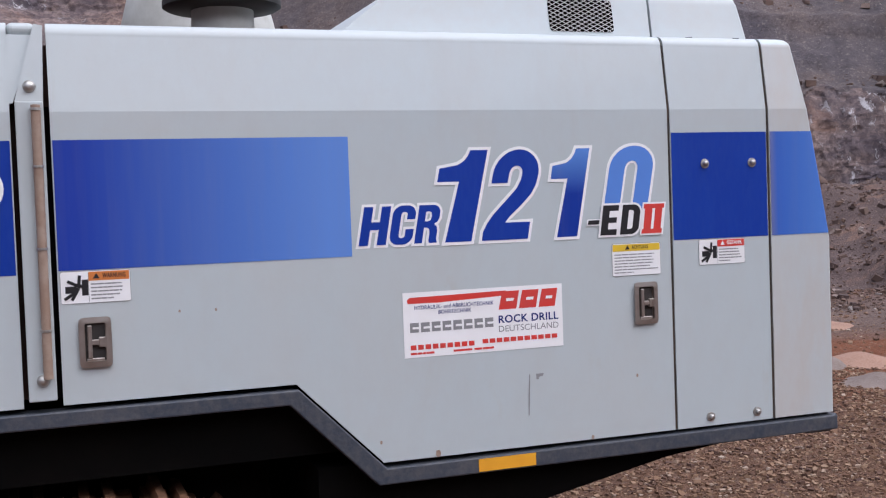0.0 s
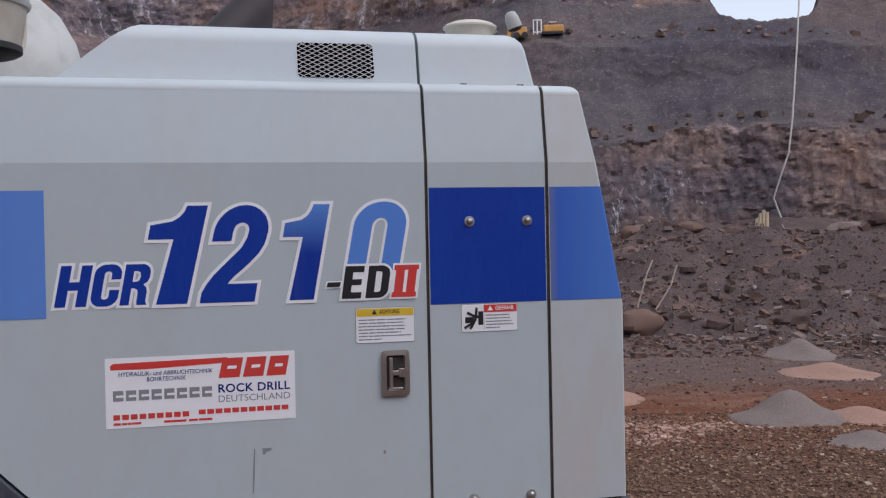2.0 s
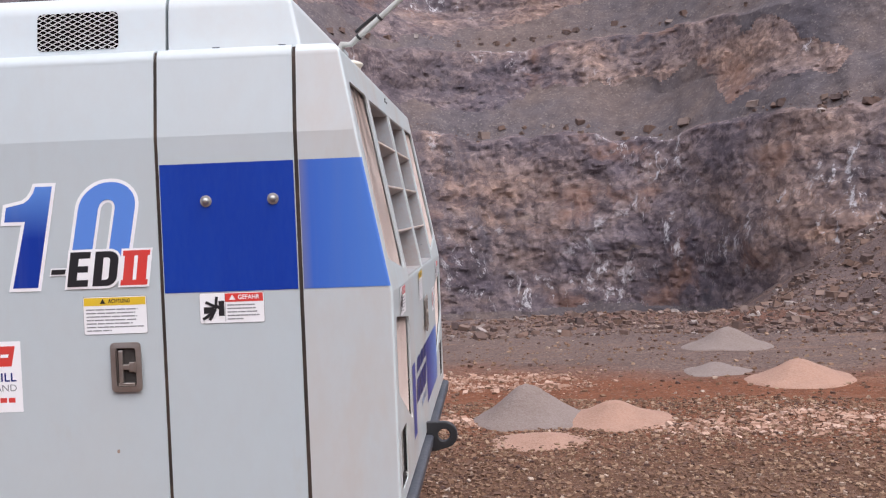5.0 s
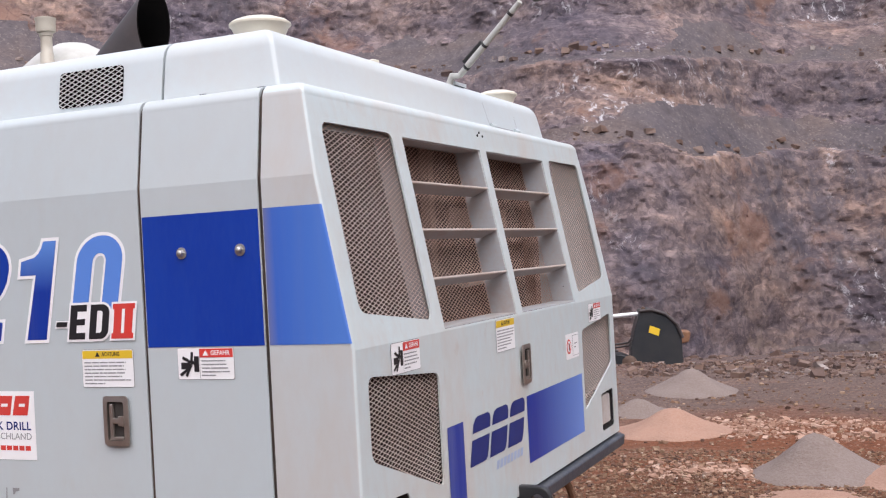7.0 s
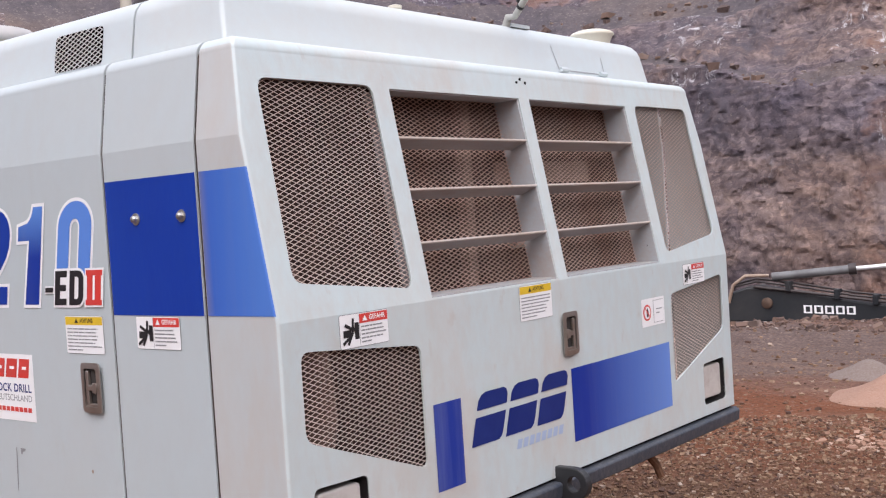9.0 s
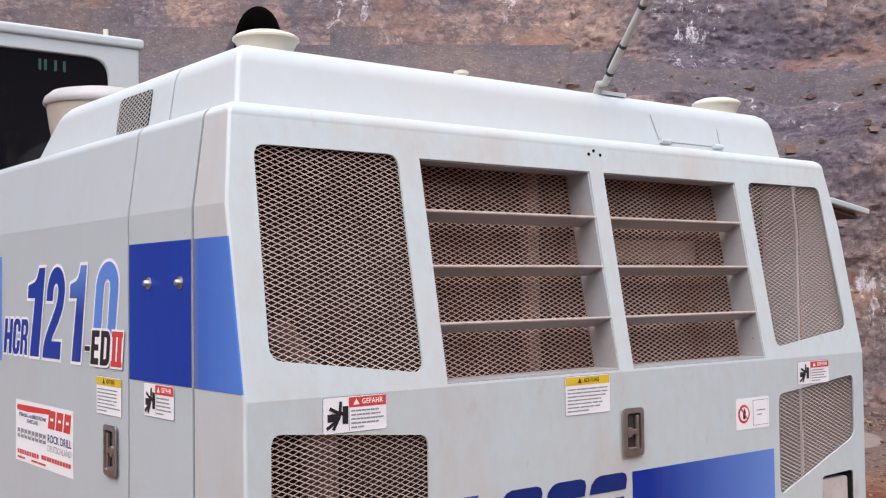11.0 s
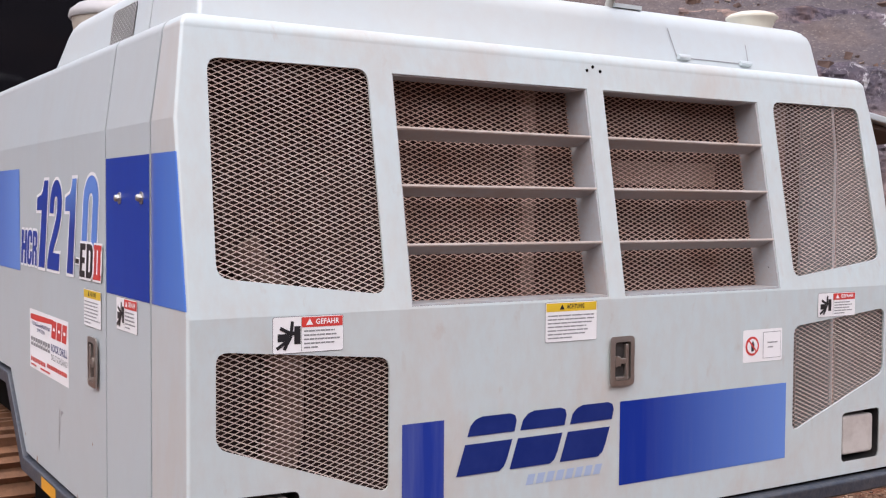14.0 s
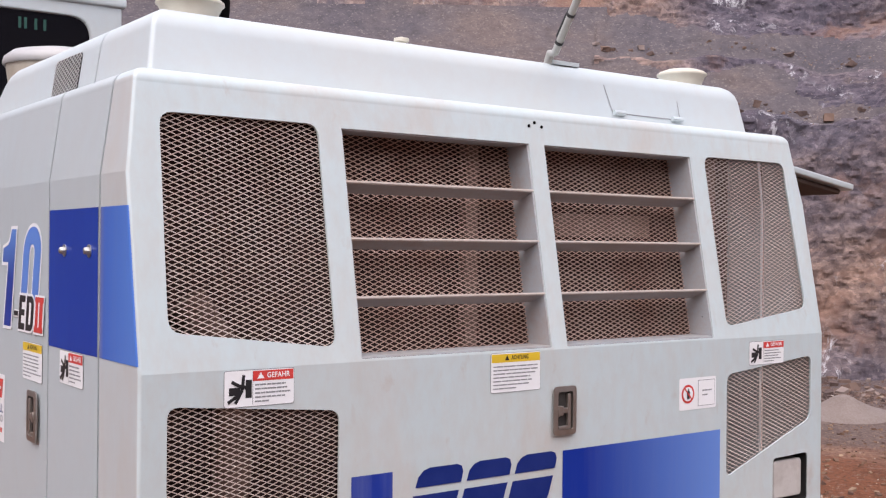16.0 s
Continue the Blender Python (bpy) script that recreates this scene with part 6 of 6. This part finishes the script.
stones("spilled_cuttings", 3600, 31, spill([(1.6, 9.7, 3.2, 9.5), (1.8, 10.1, 3.1, 10.15), (3.6, 7.75, 4.8, 7.5), (4.4, 8.1, 5.5, 7.7), (1.9, 7.95, 2.2, 8.1)]), lambda rng, n, x, y: 0.005 + 0.024 * rng.rand(n) ** 4, "pale salmon clods of spilled drill cuttings on the soil", 0.55, rock=CLOD)


def on_ledge(rng, n):
    spots = LEDGE[0][rng.randint(0, len(LEDGE[0]), n)]
    return spots[:, 0], spots[:, 1]


def ledge_height(px, py):
    """Height of the bench at each place."""
    out = np.zeros(len(px))
    for k in range(0, len(px), 200):
        d = (px[k:k + 200, None] - LEDGE[0][None, :, 0]) ** 2 + (py[k:k + 200, None] - LEDGE[0][None, :, 1]) ** 2
        out[k:k + 200] = LEDGE[0][d.argmin(1), 2]
    return out


stones("ledge_rubble", 1800, 27, on_ledge, lambda rng, n, x, y: 0.02 + 0.24 * rng.rand(n) ** 10, "fallen blocks lying along the benches of the face", level=ledge_height, rock=DARK_STONE)


# ---- boulders and poles on the rubble bank ----
def bank_at(bearing, dist):
    a = radians(bearing)
    return 1.0 + dist * math.cos(a), -0.1 + dist * math.sin(a)


def boulder(bearing, dist, size, seed):
    x, y = bank_at(bearing, dist)
    f = Field(seed)
    A, B = np.meshgrid(np.linspace(0, 2 * math.pi, 21), np.linspace(-math.pi / 2, math.pi / 2, 13))
    d = np.stack([np.cos(B) * np.cos(A), np.cos(B) * np.sin(A), np.sin(B)], -1)
    r = size * (1 + 0.9 * f.fractal(d[..., 0] * 1.4 + 4, d[..., 1] * 1.4 + 4, d[..., 2] * 1.4 + 4, 4))
    p = d * r[..., None] * np.array([1.2, 0.9, 0.68])
    z = float(floor_height(np.array([x]), np.array([y]))[0])
    ob = part("boulder", grid_mesh("boulder", p + np.array([x, y, z + size * 0.2])), DARK_STONE, None, smooth=30)
    return tagged(ob, "rounded brown boulder lying on the rubble bank", "boulder", group="boulders on the bank")


for k, (b_, d_, s_) in enumerate(((65.1, 35.5, 0.30), (63.7, 35.8, 0.28), (62.3, 35.2, 0.36), (64.7, 27.0, 0.50), (54.9, 34.5, 0.46), (52.9, 34.0, 0.42), (60.2, 35.6, 0.30), (67.5, 34.6, 0.38), (57.3, 27.2, 0.36), (61.0, 27.0, 0.26))):
    boulder(b_, d_, s_, 70 + k)
for pts_ in (((64.9, 28.0, 0.2), (64.4, 28.6, 1.0), (64.1, 29.2, 1.2)), ((64.0, 27.8, 0.2), (63.2, 28.4, 0.7), (62.9, 28.9, 1.4))):
    run = []
    for b_, d_, up in pts_:
        x, y = bank_at(b_, d_)
        run.append((x, y, float(floor_height(np.array([x]), np.array([y]))[0]) + up * 0.6))
    pole = part("fallen_branch", tube(run, 0.020, 7), mat("grey_wood", (0.30, 0.245, 0.20), 0.85, second=(0.25, 0.2, 0.17), scale=5))
    tagged(pole, "bleached crooked branch lying on the rubble bank", "branch", group="branches on the bank")


# ---- heaps of drill cuttings ----
def heap(x, y, height, radius, material, label, seed):
    rng = Field(seed)
    rings, segs = 22, 56
    rr = np.concatenate([[0.0], np.linspace(0.05, 1.12, rings)])
    A, Rr = np.meshgrid(np.linspace(0, 2 * math.pi, segs + 1), rr)
    lump = rng.fractal(np.cos(A) * Rr * 2 + 5, np.sin(A) * Rr * 2 + 5, 0 * A, 4)
    shape = 0.96 - 0.96 * Rr + 0.05 * np.cos(Rr * 5.2) - 0.10 * np.exp(-(Rr / 0.13) ** 2)
    prof = np.maximum(shape, -0.12) + np.exp(-((Rr - 0.98) / 0.16) ** 2) * 0.015
    rx = radius * Rr * (1 + 0.35 * rng.fractal(np.cos(A) + 3, np.sin(A) + 3, 0 * A, 3))
    px, py = x + rx * np.cos(A), y + rx * np.sin(A)
    pz = floor_height(px, py) + 0.86 * height * prof + 0.10 * height * lump * np.minimum(1, Rr * 4) - 0.012 * (Rr > 1.03)
    me = grid_mesh("spoil_cone", np.stack([px, py, pz], -1))
    ob = part("spoil_cone", me, material, None, smooth=180)
    return tagged(ob, label, "spoil cone", group="cones of drill cuttings")


GREY_L, SALMON_L = "conical heap of grey drill cuttings on the quarry floor", "low heap of salmon-red drill cuttings on the quarry floor"
for i, (x, y, h, r, m) in enumerate((
        (6.12, 7.95, 0.31, 0.46, 0), (6.68, 7.75, 0.12, 0.40, 1), (6.04, 6.80, 0.11, 0.30, 0), (8.67, 11.73, 0.27, 0.42, 0), (8.15, 10.35, 0.15, 0.52, 1),
        (5.05, 9.50, 0.24, 0.46, 1), (4.94, 11.75, 0.27, 0.43, 0), (4.50, 10.2, 0.10, 0.32, 0), (2.74, 8.13, 0.33, 0.41, 0), (3.36, 8.00, 0.18, 0.40, 1),
        (2.80, 7.30, 0.05, 0.32, 1), (1.48, 9.66, 0.25, 0.46, 1), (0.99, 10.55, 0.17, 0.30, 0), (1.21, 11.95, 0.32, 0.45, 0), (-1.90, 11.38, 0.27, 0.42, 0))):
    heap(x, y, h, r, (PILE_GREY, PILE_SALMON)[m], (GREY_L, SALMON_L)[m], 40 + i)


# ---- digger arm lying behind the berm ----
digger = thing("excavator_arm", (-2.35, 23.2, -1.0), "dark blue-grey excavator arm and bucket lying behind the berm", "excavator")
DU, DN = Vector((0.961, 0.276, 0)), Vector((0.276, -0.961, 0))


def on_digger(u, v, n=0.0):
    p = Vector((-2.35, 23.2, -1.0)) + DU * u + DN * n
    return (p.x, p.y, p.z + v)


PIN = mat("worn_brown_pin_steel", (0.10, 0.062, 0.045), 0.6, 0.3, second=(0.16, 0.10, 0.07), scale=6, amount=0.7)
bevel(part("stick", prism([(-5.2, 0.1), (0.0, 0.0), (0.1, 0.18), (-0.12, 0.28), (-1.0, 0.42), (-2.65, 0.76), (-2.95, 0.74), (-3.6, 0.52), (-5.2, 0.45)], on_digger, 0.5), EXC, digger), 0.03)
bevel(part("bucket", prism([(0.03, -0.1), (0.05, 0.42), (0.14, 0.78), (0.26, 1.16), (0.45, 1.19), (0.74, 1.10), (0.96, 0.9), (1.08, 0.6), (1.10, -0.1)], lambda u, v, n: on_digger(u, v, n + 0.35), 1.2), EXC, digger), 0.03)
part("bucket_edge", tube([on_digger(u, v, 0.37) for u, v in ((0.26, 1.18), (0.5, 1.2), (0.78, 1.1), (1.0, 0.88), (1.1, 0.6))], 0.035, 8), PIPE, digger)
part("cylinder", tube([on_digger(-2.45, 0.93, -0.1), on_digger(-0.92, 1.03, -0.1)], 0.085, 14), mat("worn_grey_cylinder_paint", (0.15, 0.15, 0.155), 0.4, second=(0.06, 0.055, 0.055), scale=3, amount=0.6), digger, smooth=50)
part("cylinder_end", tube([on_digger(-1.0, 1.02, -0.1), on_digger(-0.86, 1.035, -0.1)], 0.115, 14), PIPE, digger, smooth=50)
part("piston_rod", tube([on_digger(-0.9, 1.033, -0.1), on_digger(0.24, 1.10, -0.1)], 0.045, 12), mat("bright_rod", (0.75, 0.75, 0.76), 0.3, 0.3), digger, "bright piston rod", smooth=50)
part("hydraulic_hose", tube([on_digger(u, v, 0.05) for u, v in ((-3.3, 0.45), (-3.2, 0.8), (-2.95, 0.98), (-2.5, 0.97))], 0.035, 10), COPPER, digger, smooth=50)
for lift_, off_ in ((0.10, 0.0), (0.15, -0.12)):
    part("hydraulic_pipe", tube([on_digger(u, v + lift_, off_) for u, v in ((-3.2, 0.66), (-2.75, 0.76), (-1.9, 0.62), (-0.9, 0.42), (-0.25, 0.33), (0.02, 0.36), (0.14, 0.52))], 0.022, 8), PIPE, digger, smooth=50)
for u_, v_ in ((-2.1, 0.67), (-1.2, 0.49), (-0.5, 0.36)):
    bevel(part("pipe_clamp", box((-0.05, -0.16, 0.0), (0.05, 0.05, 0.19), Matrix.Translation(on_digger(u_, v_ - 0.02, -0.04))), EXC, digger), 0.01)
for k in range(3):
    bevel(part("bucket_tooth", prism([(0.30 + 0.25 * k, 1.17 - 0.06 * k), (0.40 + 0.25 * k, 1.15 - 0.07 * k), (0.41 + 0.25 * k, 1.22 - 0.08 * k), (0.35 + 0.25 * k, 1.24 - 0.07 * k)], lambda u, v, n: on_digger(u, v, n - 0.2), 0.12), PIN, digger), 0.012)
part("steel_pipe", tube([on_digger(u, v, 0.06) for u, v in ((-2.8, 0.76), (-1.6, 0.58), (-0.2, 0.36))], 0.03, 8), PIPE, digger, smooth=50)
part("link_pin", lathe([(0.11, 0), (0.11, 0.05), (0.07, 0.07)], 18, Matrix.Translation(on_digger(-2.55, 0.42, 0.0)) @ Matrix.Rotation(radians(90), 4, "X")), PIN, digger, smooth=40)
part("link_pin", lathe([(0.15, 0), (0.15, 0.06), (0.1, 0.09)], 18, Matrix.Translation(on_digger(0.02, 0.14, 0.36)) @ Matrix.Rotation(radians(90), 4, "X")), PIN, digger, smooth=40)
bevel(part("pin_boss", prism([(1.0, 0.45), (1.24, 0.5), (1.28, 0.7), (1.02, 0.72)], lambda u, v, n: on_digger(u, v, n + 0.2), 0.6), RUST, digger), 0.03)
pr = Print(on_digger, 0.01)
for k in range(5):
    pr.poly([(-1.87 + 0.2 * k, 0.20 - 0.011 * k), (-1.71 + 0.2 * k, 0.19 - 0.011 * k), (-1.71 + 0.2 * k, 0.35 - 0.011 * k), (-1.87 + 0.2 * k, 0.36 - 0.011 * k)], WHITE)
    pr.poly([(-1.83 + 0.2 * k, 0.225 - 0.011 * k), (-1.75 + 0.2 * k, 0.222 - 0.011 * k), (-1.75 + 0.2 * k, 0.325 - 0.011 * k), (-1.83 + 0.2 * k, 0.330 - 0.011 * k)], EXC, 4)
pr.done("maker_mark", digger, "white maker's mark")
pr = Print(lambda u, v, n=0.0: on_digger(u, v, n + 0.35), 0.01)
pr.poly([(0.42, 0.74), (0.62, 0.66), (0.66, 0.80), (0.46, 0.88)], YELLOW).done("yellow_label", digger, "yellow label")

# ---- power line down the east face, boards at its foot ----
def far_at(azimuth, elevation, dist):
    a, e = radians(azimuth), radians(elevation)
    return (0.8 + dist * math.cos(a), -0.13 + dist * math.sin(a), 1.53 + dist * math.tan(e))


def face_at(azimuth, elevation, off=0.35):
    """The point just before the rock face in a direction."""
    d = 40.0
    for _ in range(30):
        p = far_at(azimuth, elevation, d)
        a = np.array([math.degrees(math.atan2(p[1] - HUB[1], p[0] - HUB[0]))])
        r = float(face(a, np.array([p[2]]))[0][0])
        d += 0.5 * (r - off - math.hypot(p[0] - HUB[0], p[1] - HUB[1]))
    return far_at(azimuth, elevation, d)


line = thing("hanging_cable", face_at(57.5, 0.3), "pale cable hanging down the rock face", "cable")
part("cable", tube([face_at(56.55, 12.5, 2.0), face_at(56.75, 9.0, 2.0), face_at(57.0, 5.6, 1.0), face_at(57.2, 3.9, 0.6), face_at(57.55, 2.9, 0.5), face_at(57.95, 1.7, 0.5), face_at(57.75, 1.1, 0.5), face_at(57.45, 0.3, 0.5)], 0.034, 8), mat("pale_cable", (0.45, 0.42, 0.38), 0.6, second=(0.35, 0.3, 0.26), scale=2), line, smooth=60)
boards = thing("leaning_boards", far_at(58.5, -0.2, 37), "pale boards leaning together at the foot of the cable", "boards")
for k, (a, e) in enumerate(((58.25, 1.0), (58.4, 1.1), (58.55, 0.95), (58.7, 0.7))):
    part("board", tube([far_at(a + 0.05 * k, -0.5, 37), far_at(a, e, 37.3)], 0.062, 6), mat("bleached_wood", (0.45, 0.36, 0.24), 0.8, second=(0.3, 0.24, 0.17), scale=3), boards)


# ---- two small machines far off on the upper bench ----
def bench_spot(azimuth):
    p = LEDGE[0]
    a = np.degrees(np.arctan2(p[:, 1] - HUB[1], p[:, 0] - HUB[0]))
    ok = p[(np.abs(a - azimuth) < 0.35) & (p[:, 2] > 7.5)]
    return Vector(ok[ok[:, 2].argmin()])


MACHINE = mat("weathered_orange_yellow_paint", (0.62, 0.30, 0.07), 0.5, second=(0.42, 0.22, 0.08), scale=3, amount=0.6)
spot = bench_spot(72.3)
loader = thing("wheel_loader", tuple(spot), "orange-yellow machine standing far off on a bench", "digger")
turn = Matrix.Translation(spot) @ Matrix.Rotation(radians(-18), 4, "Z") @ Matrix.Scale(0.8, 4)
bevel(part("body", box((-0.15, -0.4, 0.12), (0.5, 0.4, 0.62), turn), MACHINE, loader), 0.05)
bevel(part("boom", prism([(-0.6, 0.0), (-0.38, 0.0), (-0.3, 0.7), (-0.05, 0.95), (-0.1, 1.08), (-0.5, 0.95)], lambda u, v, n: tuple(turn @ Vector((u, n - 0.12, v))), 0.24), MACHINE, loader), 0.02)
part("stick", tube([tuple(turn @ Vector((-0.1, -0.25, 1.0))), tuple(turn @ Vector((0.35, -0.3, 0.1)))], 0.06, 8), RUBBER, loader)
for x in (-0.05, 0.38):
    part("wheel", lathe([(0.05, -0.09), (0.17, -0.08), (0.18, 0.0), (0.17, 0.08), (0.05, 0.09)], 16, turn @ Matrix.Translation((x, -0.42, 0.17)) @ Matrix.Rotation(radians(90), 4, "X")), RUBBER, loader)
spot = bench_spot(71.1)
drill = thing("crawler_machine", tuple(spot), "orange-yellow machine with white rails far off on a bench", "machine")
turn = Matrix.Translation(spot) @ Matrix.Rotation(radians(-18), 4, "Z") @ Matrix.Scale(0.8, 4)
bevel(part("body", box((-0.1, -0.35, 0.1), (1.0, 0.35, 0.5), turn), MACHINE, drill), 0.06)
part("roof", box((0.2, -0.3, 0.62), (0.65, 0.3, 0.66), turn), WHITE, drill)
for x in (0.26, 0.6):
    part("roof_post", tube([tuple(turn @ Vector((x, -0.2, 0.45))), tuple(turn @ Vector((x, -0.2, 0.64)))], 0.02, 6), RUBBER, drill)
for x in (-0.62, -0.42, -0.2):
    part("rail_post", tube([tuple(turn @ Vector((x, -0.3, 0.0))), tuple(turn @ Vector((x, -0.3, 0.78)))], 0.026, 6), WHITE, drill)
for z in (0.12, 0.76):
    part("rail", tube([tuple(turn @ Vector((-0.64, -0.3, z))), tuple(turn @ Vector((-0.18, -0.3, z)))], 0.024, 6), WHITE, drill)
part("crawler", box((-0.2, -0.4, 0.0), (0.95, 0.4, 0.12), turn), RUBBER, drill)
